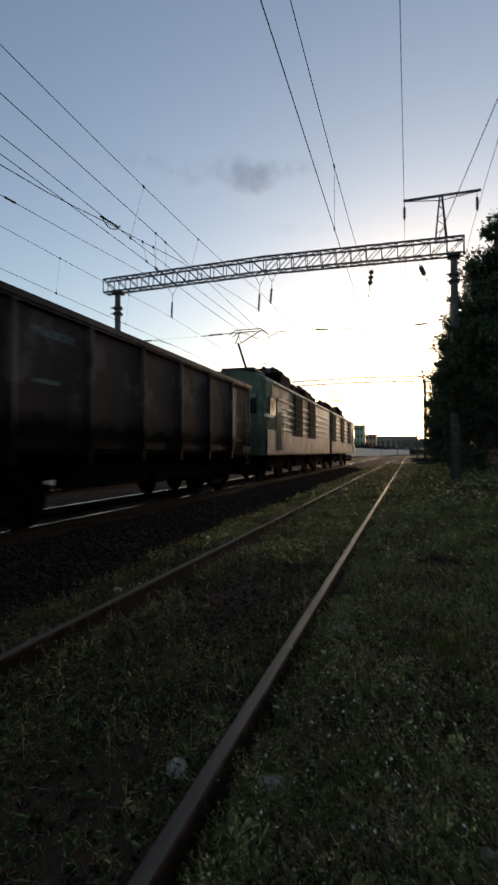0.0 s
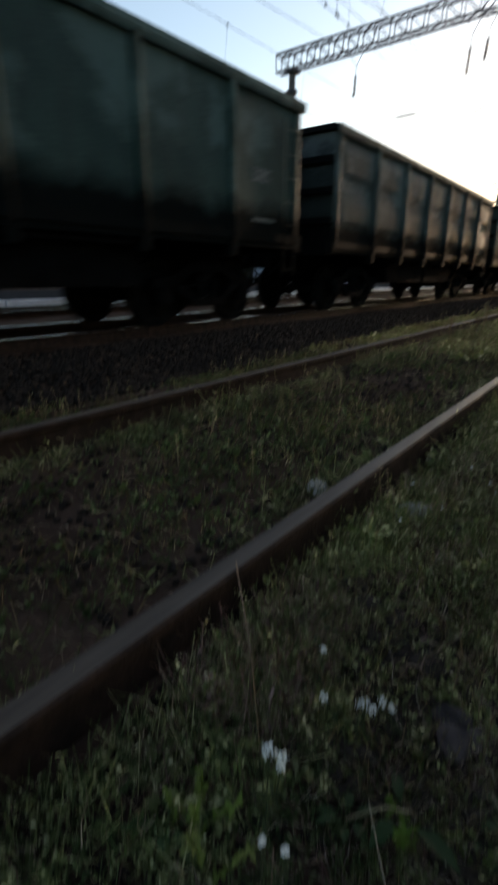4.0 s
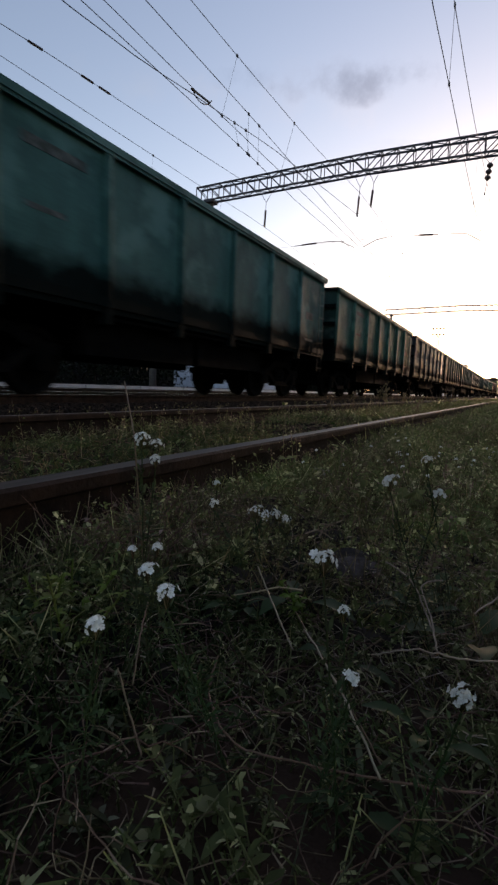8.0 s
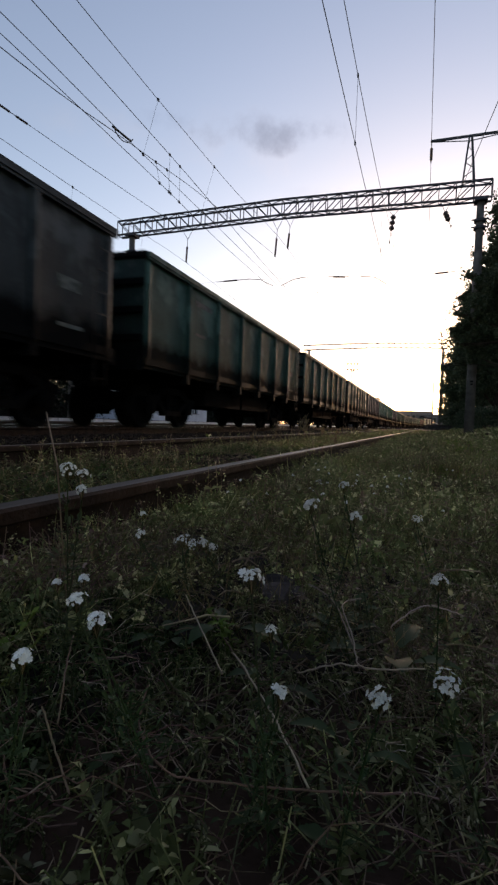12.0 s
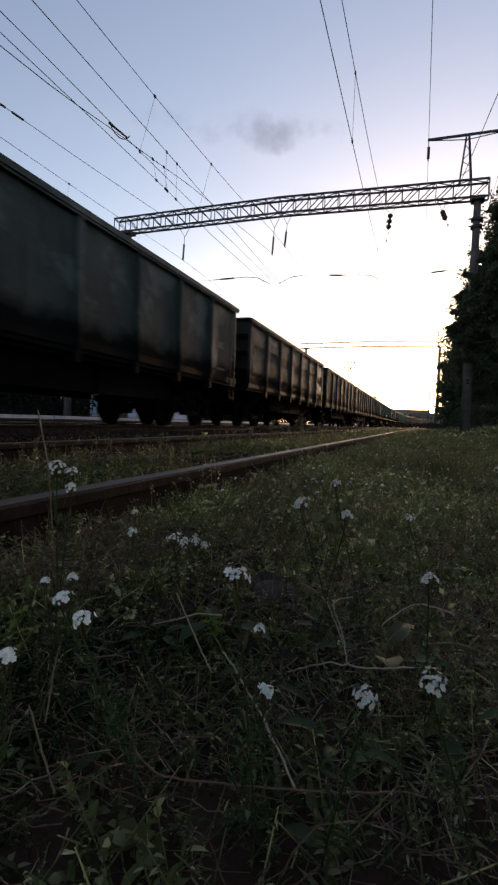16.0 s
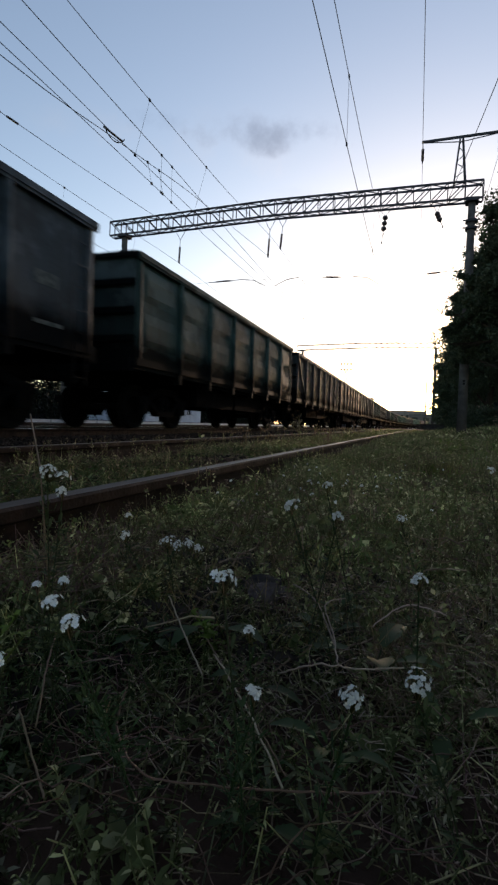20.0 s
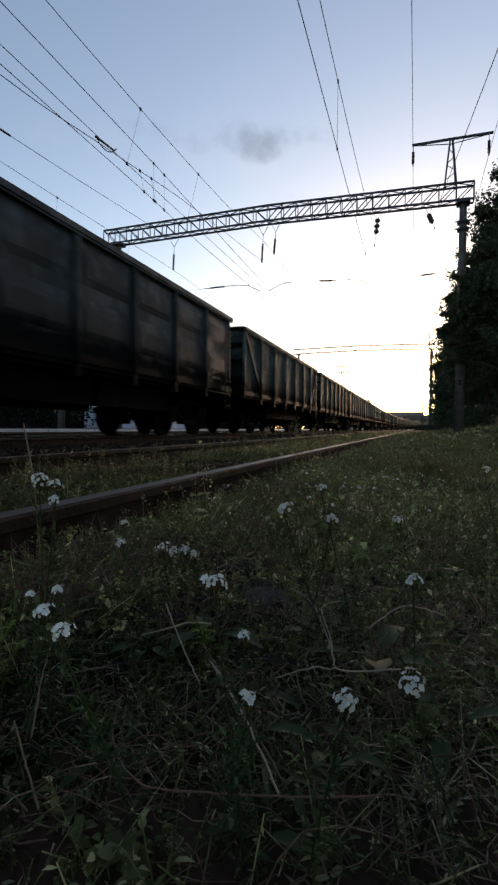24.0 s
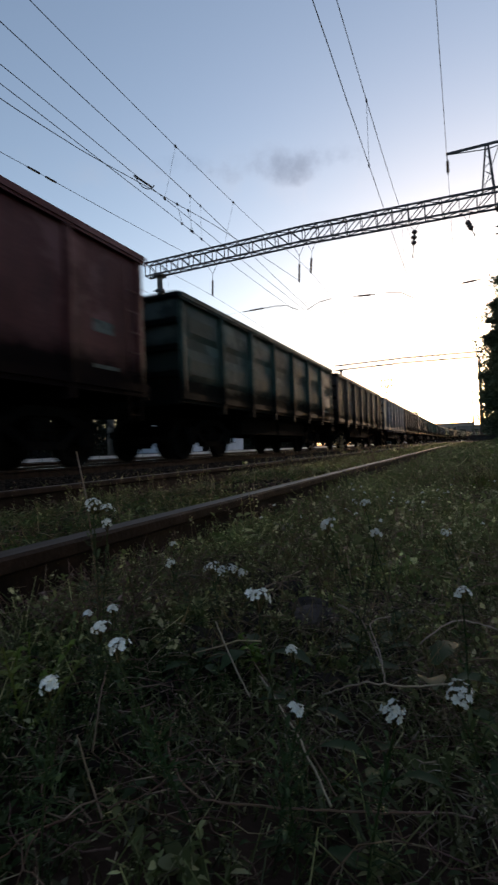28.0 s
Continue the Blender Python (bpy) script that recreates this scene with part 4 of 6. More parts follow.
def blades(p, d, L, W, droop):
    """Pointed leaves from p along d, folded on the midrib and bent down: 8 corners and 6 triangles each."""
    n = len(p)
    up = np.array([0, 0, 1.0])
    side = unit(np.cross(d, up) + rng.normal(0, 0.25, (n, 3)))
    nor = unit(np.cross(side, d))
    L, W, droop = L[:, None], W[:, None], droop[:, None]
    c1 = p + d * L * 0.30 - up * droop * L * 0.05
    c2 = p + d * L * 0.66 - up * droop * L * 0.26
    tip = p + d * L - up * droop * L * 0.62
    lift = nor * W * 0.18
    v = np.stack([p, c1 - side * W * 0.40 + lift, c1 - lift * 0.3, c1 + side * W * 0.40 + lift, c2 - side * W * 0.40 + lift, c2, c2 + side * W * 0.40 + lift, tip], 1).reshape(-1, 3)
    t = np.array([(0, 1, 2), (0, 2, 3), (1, 4, 5), (1, 5, 2), (2, 5, 6), (2, 6, 3), (4, 7, 5), (5, 7, 6)])
    f = (np.arange(n)[:, None, None] * 8 + t[None]).reshape(-1, 3)
    return v, f


def flakes(p, d, L, W):
    """Plain leaves for the distance: 4 corners and 2 triangles each."""
    n = len(p)
    side = unit(np.cross(d, rng.normal(0, 1, (n, 3))))
    L, W = L[:, None], W[:, None]
    v = np.stack([p, p + d * L * 0.5 + side * W * 0.5, p + d * L, p + d * L * 0.5 - side * W * 0.5], 1).reshape(-1, 3)
    t = np.array([(0, 1, 2), (0, 2, 3)])
    f = (np.arange(n)[:, None, None] * 4 + t[None]).reshape(-1, 3)
    return v, f


def threads(a, b, r):
    """Thin three-sided stems from a to b."""
    n = len(a)
    d = unit(b - a)
    s = unit(np.cross(d, np.array([0.3, 0.9, 0.2])))
    u = np.cross(d, s)
    r = r[:, None]
    ring = [s, -0.5 * s + 0.87 * u, -0.5 * s - 0.87 * u]
    v = np.stack([a + q * r for q in ring] + [b + q * r * 0.6 for q in ring], 1).reshape(-1, 3)
    t = np.array([(0, 1, 4), (0, 4, 3), (1, 2, 5), (1, 5, 4), (2, 0, 3), (2, 3, 5)])
    f = (np.arange(n)[:, None, None] * 6 + t[None]).reshape(-1, 3)
    return v, f


def merge(sets):
    sets = [s for s in sets if len(s[0])]
    vs, fs, ks, o = [], [], [], 0
    for v, f, k in sets:
        vs.append(v)
        fs.append(f + o)
        ks.append(np.full(len(f), k))
        o += len(v)
    return np.concatenate(vs), np.concatenate(fs), np.concatenate(ks)


def off_rails(x):
    return (np.abs(x) > 0.055) & (np.abs(x + 1.59) > 0.055)


def scatter(n, x0, x1, y0, y1, bare=0.35):
    x, y = rng.uniform(x0, x1, n), rng.uniform(y0, y1, n)
    keep = off_rails(x) & (patchy(x, y) > bare * rng.uniform(0.3, 1.4, n))
    keep &= (x > -2.5 - 0.5 * rng.random(n))
    x, y = x[keep], y[keep]
    return np.stack([x, y, lie_v(x, y)], 1)


def weeds(name, n, box, leaves, height, leaf, slim, fine, label, straw=0.25, bare=0.35, green=None):
    """Low weeds: stems that lean, leaves up the stem, blades of grass between, dry straw."""
    p = scatter(n, *box, bare)
    close = np.hypot(p[:, 0] - 0.85, p[:, 1] - 0.19)
    p = p[rng.random(len(p)) < np.clip(0.35 + 0.65 * (close - 0.3) / 0.5, 0.35, 1.0)]
    m = len(p)
    h = height * rng.uniform(0.35, 1.3, m) * np.clip(0.45 + 0.9 * patchy(p[:, 0] * 1.7 + 5, p[:, 1] * 2.2), 0.3, 1.7)
    near = np.hypot(p[:, 0] - 0.85, p[:, 1] - 0.19)
    h = np.where(near < 0.45, np.minimum(h, 0.05 + 0.12 * near), h)
    lean = rng.normal(0, 0.55, (m, 2))
    top = p + np.stack([lean[:, 0] * h, lean[:, 1] * h, h], 1)
    sets = []
    if fine:
        sets.append((*threads(p, top, np.full(m, 0.0011)), 0))
    k = np.repeat(np.arange(m), leaves)
    u = rng.uniform(0.1, 1.0, len(k))[:, None]
    q = p[k] * (1 - u) + top[k] * u
    a = rng.uniform(0, 2 * np.pi, len(k))
    d = unit(np.stack([np.cos(a), np.sin(a), rng.uniform(-0.1, 1.1, len(k))], 1))
    own = rng.lognormal(-0.1, 0.45, m)
    L = leaf * own[k] * rng.uniform(0.5, 1.3, len(k)) * (1.15 - 0.5 * u[:, 0])
    W = L * (slim * rng.uniform(0.45, 1.5, m))[k] * rng.uniform(0.7, 1.3, len(k))
    sets.append((*(blades(q, d, L, W, rng.uniform(0.1, 1.0, len(k))) if fine else flakes(q, d, L, W)), 0))
    # grass
    b = scatter(int(n * (0.35 if fine else 2)), *box, bare)
    close = np.hypot(b[:, 0] - 0.85, b[:, 1] - 0.19)
    b = b[rng.random(len(b)) < np.clip(0.3 + 0.7 * (close - 0.3) / 0.5, 0.3, 1.0)]
    mb = len(b)
    a = rng.uniform(0, 2 * np.pi, mb)
    d = unit(np.stack([np.cos(a) * 0.55, np.sin(a) * 0.55, np.ones(mb)], 1) + rng.normal(0, 0.2, (mb, 3)))
    L = height * rng.uniform(0.5, 1.5, mb)
    near = np.hypot(b[:, 0] - 0.85, b[:, 1] - 0.19)
    L = np.where(near < 0.5, np.minimum(L, 0.05 + 0.13 * near), L)
    W = np.full(mb, 0.0024 if fine else leaf * 0.16)
    sets.append((*(blades(b, d, L, W, rng.uniform(0.2, 1.2, mb)) if fine else flakes(b, d, L, W)), 1))
    # straw lying about, bent once or twice
    s = scatter(int(n * straw), *box, bare * 0.3)
    a = rng.uniform(0, 2 * np.pi, len(s))
    L = height * rng.uniform(0.15, 0.5, len(s))
    s[:, 2] += rng.uniform(0.008, 0.05, len(s)) * (height / 0.075)
    r = np.full(len(s), 0.0010 if fine else 0.0022) * rng.uniform(0.6, 1.4, len(s))
    for i in range(3):
        a = a + rng.normal(0, 0.5, len(s))
        e = s + np.stack([np.cos(a) * L, np.sin(a) * L, rng.normal(0, 0.25, len(s)) * L], 1)
        sets.append((*threads(s, e, r), 2))
        s, r = e, r * 0.8
    v, f, k = merge(sets)
    ob = soup(name, v, f, [green or (M_GREEN1 if fine else M_SMALL), M_GREEN2, M_STRAW], kinds=k)
    return tagged(ob, label, "weeds", kind="stuff")


# left of x 0.56 a darker leaf colour stands in for shade
weeds("weeds", 2400, (0.06, 0.56, 0.05, 1.2), 11, 0.05, 0.0095, 0.30, True, "low green weeds by the siding, leaf colour darkened for shade", straw=0.2, bare=0.22, green=M_SHADE_LEAF)
weeds("weeds", 6800, (0.54, 1.9, 0.05, 1.5), 11, 0.05, 0.0100, 0.30, True, "low green weeds, grass and dry straw by the siding", straw=0.3, bare=0.22)
weeds("weeds", 750, (0.42, 1.7, 0.1, 0.66), 9, 0.05, 0.019, 0.28, True, "grey-green weeds with upright oblong leaves", straw=0.1, bare=0.2, green=M_OBLONG)
weeds("weeds", 1900, (0.06, 0.56, 0.3, 1.1), 16, 0.045, 0.0065, 0.5, True, "dense cushion of creeping green weeds, leaf colour darkened for shade", straw=0.05, bare=0.1, green=M_SHADE_LEAF)
weeds("weeds", 3400, (0.54, 1.8, 0.2, 1.2), 16, 0.045, 0.0065, 0.5, True, "small-leaved creeping weeds low by the siding", straw=0.1, bare=0.2, green=M_SMALL)
weeds("weeds", 8000, (0.06, 2.2, 0.85, 2.4), 18, 0.08, 0.0085, 0.7, False, "small-leaved creeping weeds by the siding", straw=0.05, bare=0.08)
weeds("weeds", 9000, (-2.6, 0.1, 0.0, 6.0), 10, 0.06, 0.014, 0.5, False, "small-leaved weeds and grass between the siding rails", straw=0.3, bare=0.3, green=M_SHADE_LEAF)
weeds("weeds", 3000, (-2.6, 0.1, 0.0, 4.0), 7, 0.06, 0.024, 0.30, True, "low green weeds between the siding rails", straw=0.3, bare=0.4, green=M_SHADE_LEAF)
weeds("weeds", 20000, (0.06, 4.2, 1.3, 6.5), 13, 0.095, 0.013, 0.6, False, "fine-leaved weeds and grass beside the siding", straw=0.3, bare=0.12)
weeds("weeds", 5000, (0.06, 4.2, 1.4, 6.5), 7, 0.075, 0.024, 0.30, True, "low green weeds and grass beside the siding", straw=1.1, bare=0.15)
weeds("weeds", 40000, (-2.8, 9.0, 6.0, 14.0), 6, 0.09, 0.032, 0.45, False, "patchy weeds and grass with bare trodden soil", straw=0.45, bare=0.3)
weeds("weeds", 30000, (-2.8, 12.0, 13.5, 60.0), 5, 0.11, 0.08, 0.4, False, "rough grass along the foot of the trees", bare=0.2)
weeds("weeds", 9000, (3.9, 12.0, -6.0, 6.2), 5, 0.10, 0.05, 0.4, False, "rough grass towards the row of trees", bare=0.3)
weeds("weeds", 8000, (-2.8, 4.2, -8.0, 0.4), 5, 0.08, 0.04, 0.4, False, "rough grass along the siding", bare=0.3)
for x in (0.06, -0.26, -1.53, -1.86):
    weeds("weeds", 1500, (x, x + 0.2, 0.1, 13.0), 8, 0.11, 0.026, 0.30, True, "taller weeds growing along the rusty rail", straw=0.4, bare=0.25)


def seeders(n, x0, x1, y0, y1, low, high):
    """Thin upright weeds gone to seed, with small leaves and heads near the top."""
    p = scatter(n, x0, x1, y0, y1, 0.3)
    m = len(p)
    h = rng.uniform(low, high, m)
    top = p + np.stack([rng.normal(0, 0.16, m) * h, rng.normal(0, 0.16, m) * h, h], 1)
    sets = [(*threads(p, top, np.full(m, 0.0013)), 2)]
    k = np.repeat(np.arange(m), 14)
    u = rng.uniform(0.35, 1.0, len(k))[:, None]
    q = p[k] * (1 - u) + top[k] * u + rng.normal(0, 0.010, (len(k), 3))
    d = unit(rng.normal(0, 1, (len(k), 3)) + np.array([0, 0, 0.8]))
    L = rng.uniform(0.006, 0.016, len(k))
    sets.append((*flakes(q, d, L, L * 0.6), 0))
    k = np.repeat(np.arange(m), 10)
    q = top[k] + rng.normal(0, 0.0035, (len(k), 3))
    L = rng.uniform(0.004, 0.009, len(k))
    sets.append((*flakes(q, unit(rng.normal(0, 1, (len(k), 3))), L, L * 0.8), 2))
    v, f, kk = merge(sets)
    tagged(soup("seeding_weeds", v, f, [M_GREEN1, M_GREEN2, M_STRAW], kinds=kk), "thin upright weeds gone to seed among the grass", "weeds", kind="stuff")


seeders(260, 0.08, 2.2, 0.9, 2.6, 0.07, 0.15)
seeders(800, -2.4, 3.4, 1.8, 8.0, 0.08, 0.22)
seeders(1700, -2.4, 6.0, 6.0, 22.0, 0.12, 0.32)


def runners(n, x0, x1, y0, y1):
    """Long bent stems that creep over the ground, brown, grey and reddish."""
    sets = []
    p = scatter(n, x0, x1, y0, y1, 0.1)
    a = rng.uniform(0, 2 * np.pi, len(p))
    p[:, 2] += rng.uniform(0.015, 0.05, len(p))
    for i in range(15):
        a = a + rng.normal(0, 0.28, len(p))
        q = p + np.stack([np.cos(a) * 0.013, np.sin(a) * 0.013, rng.normal(0, 0.004, len(p))], 1)
        q[:, 2] = np.clip(q[:, 2], lie_v(q[:, 0], q[:, 1]) + 0.008, lie_v(q[:, 0], q[:, 1]) + 0.07)
        sets.append((*threads(p, q, np.full(len(p), 0.0011 - 0.00004 * i)), 0))
        p = q
    v, f, kk = merge(sets)
    tagged(soup("creeping_stems", v, f, [M_RUNNER], kinds=kk), "creeping brown and reddish stems tangled in the weeds", "weeds", kind="stuff")


weeds("weeds", 900, (0.07, 0.4, 0.25, 1.4), 12, 0.07, 0.011, 0.5, True, "small-leaved creeping weeds along the rail", straw=0.1, bare=0.0)
weeds("dry_weeds", 420, (0.80, 1.12, 0.78, 1.1), 7, 0.05, 0.012, 0.25, True, "patch of dry brown weeds by the broken rock", straw=1.5, bare=0.1, green=M_STRAW)
weeds("dry_weeds", 260, (0.10, 0.34, 0.8, 1.3), 9, 0.10, 0.010, 0.4, True, "dry brown weeds at the foot of the rail", straw=0.8, bare=0.1, green=M_RUNNER)
weeds("weeds", 1500, (1.2, 2.6, 6.0, 13.0), 12, 0.10, 0.022, 0.5, False, "fresh yellow-green weeds on the trodden ground", straw=0.0, bare=0.1, green=M_LUSH)
weeds("weeds", 260, (0.86, 1.12, 3.4, 3.9), 16, 0.14, 0.015, 0.5, False, "clump of fresh yellow-green grass", straw=0.0, bare=0.0, green=M_LUSH)

runners(640, 0.1, 1.7, 0.3, 2.2)


def tangle(n, x0, x1, y0, y1, top):
    """Dry pale twigs that arch over one another above the weeds."""
    sets = []
    p = scatter(n, x0, x1, y0, y1, 0.05)
    m = len(p)
    a, rise = rng.uniform(0, 2 * np.pi, m), rng.uniform(0.3, 1.3, m)
    r = rng.uniform(0.0005, 0.0012, m)
    for i in range(12):
        a = a + rng.normal(0, 0.3, m)
        rise = rise - rng.uniform(0.08, 0.26, m)
        q = p + np.stack([np.cos(a), np.sin(a), rise], 1) * rng.uniform(0.006, 0.014, m)[:, None]
        g = lie_v(q[:, 0], q[:, 1])
        q[:, 2] = np.clip(q[:, 2], g + 0.004, g + top)
        sets.append((*threads(p, q, r * (1 - 0.05 * i)), 0))
        p = q
    v, f, kk = merge(sets)
    tagged(soup("dry_twigs", v, f, [M_TWIG], kinds=kk), "tangle of dry pale twigs and stems over the weeds", "twigs", kind="stuff")


tangle(560, 0.62, 1.35, 0.70, 1.25, 0.08)
tangle(70, 0.40, 0.66, 0.62, 0.95, 0.06)
tangle(900, 0.3, 3.0, 1.0, 3.2, 0.08)


def broad_leaf(m, base, d, L, W):
    """One broad leaf with a midrib, notched edge and a curl."""
    d = Vector(d).normalized()
    side = d.cross(Vector((0, 0, 1))).normalized()
    up = side.cross(d)
    rows = []
    for i in range(7):
        u = i / 6
        wd = W * math.sin(math.pi * min(u * 0.9 + 0.08, 1)) ** 0.8 * (1 + 0.12 * (-1) ** i)
        c = Vector(base) + d * L * u - Vector((0, 0, 1)) * L * 0.35 * u * u
        rows += [c - side * wd / 2 + up * wd * 0.16, c, c + side * wd / 2 + up * wd * 0.16]
    fs = []
    for i in range(6):
        a = i * 3
        fs += [(a, a + 3, a + 4, a + 1), (a + 1, a + 4, a + 5, a + 2)]
    m.add(rows, fs)


def floret(m, c, up, r):
    """Four white notched petals round a small heart."""
    up = Vector(up).normalized()
    s = up.orthogonal().normalized()
    t = up.cross(s)
    a0 = random.random() * 6.28
    for i in range(5):
        a = a0 + i * 1.257
        d = s * math.cos(a) + t * math.sin(a)
        e = s * math.cos(a + 1.57) + t * math.sin(a + 1.57)
        m.add([c, c + d * r * 0.6 + e * r * 0.42 + up * r * 0.3, c + d * r + e * r * 0.22 + up * r * 0.42, c + d * r * 0.9 + up * r * 0.3, c + d * r - e * r * 0.22 + up * r * 0.42, c + d * r * 0.6 - e * r * 0.42 + up * r * 0.3],
              [(0, 1, 2, 3), (0, 3, 4, 5)])


def flower(head, size, bushy=False):
    """A weed with a thin leafy stem and a cluster of small white flowers."""
    x, y, z = head
    f = thing("white_flower", "white clustered wildflower on a thin green stem in the weeds", "flower", "white flowers in the weeds")
    gx, gy = x + random.uniform(-0.06, 0.06), y + random.uniform(0.0, 0.09)
    gz = lie(gx, gy)
    pts = [Vector((gx, gy, gz - 0.01)), Vector((gx * 0.6 + x * 0.4, gy * 0.6 + y * 0.4, gz * 0.6 + z * 0.4)), Vector((x, y, z - 0.012))]
    part("stem", Mesh().path(pts, 0.0008, n=5), M_BROAD, f)
    if bushy:
        n = 42
        u = rng.uniform(0.0, 0.9, n)[:, None] ** 0.8
        ax = np.array(pts[0]) * (1 - u) + np.array(pts[2]) * u
        sp = rng.normal(0, 1, (n, 3)) * np.array([0.022, 0.022, 0.008]) * (1.15 - u)
        dd = unit(sp * np.array([1, 1, 0.3]) + np.array([0, 0, 0.02]))
        LL = rng.uniform(0.006, 0.015, n)
        v1, f1 = blades(ax + sp, dd, LL, LL * rng.uniform(0.25, 0.42, n), rng.uniform(0.1, 0.9, n))
        v2, f2 = threads(ax, ax + sp, np.full(n, 0.0006))
        v, ff, kk = merge([(v1, f1, 0), (v2, f2, 0)])
        soup("foliage", v, ff, M_BROAD, f)
    for i in range(5):
        lv = Mesh()
        u = random.uniform(0.1, 0.8)
        a = random.uniform(0, 6.28)
        broad_leaf(lv, pts[0].lerp(pts[2], u), (math.cos(a), math.sin(a), 0.7), 0.014 * random.uniform(0.7, 1.4), 0.004)
        part("stem_leaf", lv, M_BROAD, f, smooth=True)
    cl = [(Vector((x, y, z)), size)] + ([(Vector((x + 0.016, y + 0.006, z - 0.006)), size * 0.75)] if size > 1.28 else [])
    for c, s in cl:
        hd, st = Mesh(), Mesh()
        tilt = Vector((0, 0, 1)).rotation_difference(Vector((random.gauss(0, 0.35), random.gauss(-0.5, 0.35), 1)))
        for i in range(int(9 + 9 * s)):
            a, e = i * 2.4 + random.uniform(-0.3, 0.3), math.sqrt((i + 0.5) / int(9 + 9 * s))
            o = Vector((math.cos(a) * e, math.sin(a) * e, 1.05 * math.sqrt(max(0, 1.02 - e * e)) - 0.35)) * 0.0076 * s * random.uniform(0.6, 1.3)
            o = tilt @ o
            floret(hd, c + o, o + Vector((random.gauss(0, 0.0015), random.gauss(0, 0.0015), 0.002)), 0.0027 * random.uniform(0.6, 1.3))
            st.tube(Vector((x, y, z - 0.012)), c + o, 0.0003, n=3, caps=False)
        part("flower_head", hd, M_PETAL, f)
        part("flower_stalk", st, M_GREEN2, f)


def rosette(x, y, n, L):
    """A ground-hugging weed with broad toothed leaves."""
    t = thing("broadleaf_weed", "broad-leaved green weed rosette low in the grass", "weed", "broad-leaved weeds by the siding")
    z = lie(x, y)
    for i in range(n):
        a = 6.28 * i / n + random.uniform(-0.4, 0.4)
        g = Mesh()
        b = Vector((x, y, z + 0.01))
        k = b + Vector((math.cos(a), math.sin(a), random.uniform(0.6, 1.4))) * L * 0.45
        g.tube(b, k, 0.0012, n=4, caps=False)
        broad_leaf(g, k, (math.cos(a), math.sin(a), random.uniform(0.0, 0.7)), L * random.uniform(0.7, 1.3), L * random.uniform(0.32, 0.5))
        part("leaf", g, M_BROAD, t, smooth=True)


for i in range(34):
    x, y = random.uniform(0.15, 1.5), random.uniform(0.42, 2.2)
    if (x - 0.85) ** 2 + (y - 0.19) ** 2 > 0.25:
        rosette(x, y, random.randint(4, 7), random.uniform(0.028, 0.05))

# a few large toothed leaves
for x, y, n, L in ((0.576, 0.863, 3, 0.062), (0.808, 0.881, 4, 0.070), (0.674, 0.769, 2, 0.045), (0.742, 0.572, 2, 0.034), (0.577, 0.60, 3, 0.032), (0.90, 0.78, 3, 0.05)):
    rosette(x, y, n, L)

STEMS = ((((0.60, 0.60, 0.04), (0.61, 0.57, 0.02), (0.65, 0.545, 0.005), (0.70, 0.557, 0.0), (0.77, 0.57, 0.004), (0.84, 0.60, 0.0)), M_RUNNER),
         (((0.61, 0.77, 0.02), (0.66, 0.71, 0.015), (0.71, 0.66, 0.0), (0.76, 0.60, -0.01)), M_RUNNER),
         (((0.45, 0.68, 0.03), (0.48, 0.63, 0.02), (0.52, 0.57, 0.0)), M_STRAW), (((0.51, 0.56, 0.02), (0.55, 0.53, 0.01), (0.59, 0.50, 0.0)), M_STRAW),
         (((0.95, 0.72, 0.03), (0.99, 0.66, 0.04), (1.00, 0.60, 0.01)), M_GREEN2), (((0.84, 0.83, 0.02), (0.90, 0.80, 0.05), (0.97, 0.83, 0.01)), M_STRAW),
         (((0.724, 0.697, 0.03), (0.765, 0.694, 0.05), (0.81, 0.70, 0.05), (0.851, 0.71, 0.055)), M_TWIG), (((0.658, 0.676, 0.05), (0.722, 0.603, 0.04), (0.771, 0.537, 0.03)), M_TWIG),
         (((0.683, 0.937, 0.05), (0.736, 0.845, 0.06), (0.772, 0.769, 0.04)), M_TWIG), (((0.765, 0.905, 0.05), (0.748, 0.84, 0.06), (0.768, 0.781, 0.05), (0.783, 0.724, 0.04)), M_TWIG),
         (((0.811, 0.817, 0.05), (0.85, 0.883, 0.06), (0.90, 0.894, 0.05)), M_TWIG), (((0.535, 0.811, 0.05), (0.618, 0.694, 0.05), (0.651, 0.665, 0.03)), M_TWIG))
def bent(pts, k=8):
    """A rounded line through points, with small kinks."""
    out = []
    for i in range(len(pts) - 1):
        a, b, c, d = pts[max(i - 1, 0)], pts[i], pts[i + 1], pts[min(i + 2, len(pts) - 1)]
        for j in range(k):
            u = j / k
            q = 0.5 * (2 * b + (c - a) * u + (2 * a - 5 * b + 4 * c - d) * u * u + (3 * b - a - 3 * c + d) * u ** 3)
            out.append(q + Vector((random.gauss(0, 0.0004), random.gauss(0, 0.0004), random.gauss(0, 0.0004))))
    return out + [pts[-1]]


# long creeping stems over the foreground
for pts, m in STEMS:
    tagged(part("creeping_stem", Mesh().path(bent([Vector((x, y, -0.10 + dz)) for x, y, dz in pts]), 0.0010, n=5), m, smooth=True), "long bent creeping stem lying over the weeds", "stem", "creeping stems in the weeds")
# two fallen reddish leaves
for x, y, a in ((0.828, 0.527, 0.6), (0.853, 0.520, 2.2), (0.84, 0.50, 1.2)):
    g = Mesh()
    broad_leaf(g, (x, y, lie(x, y) + 0.03), (math.cos(a), math.sin(a), 0.35), 0.020, 0.010)
    tagged(part("fallen_leaf", g, M_RED, smooth=True), "small reddish leaf low in the weeds", "leaf", "reddish leaves in the weeds")


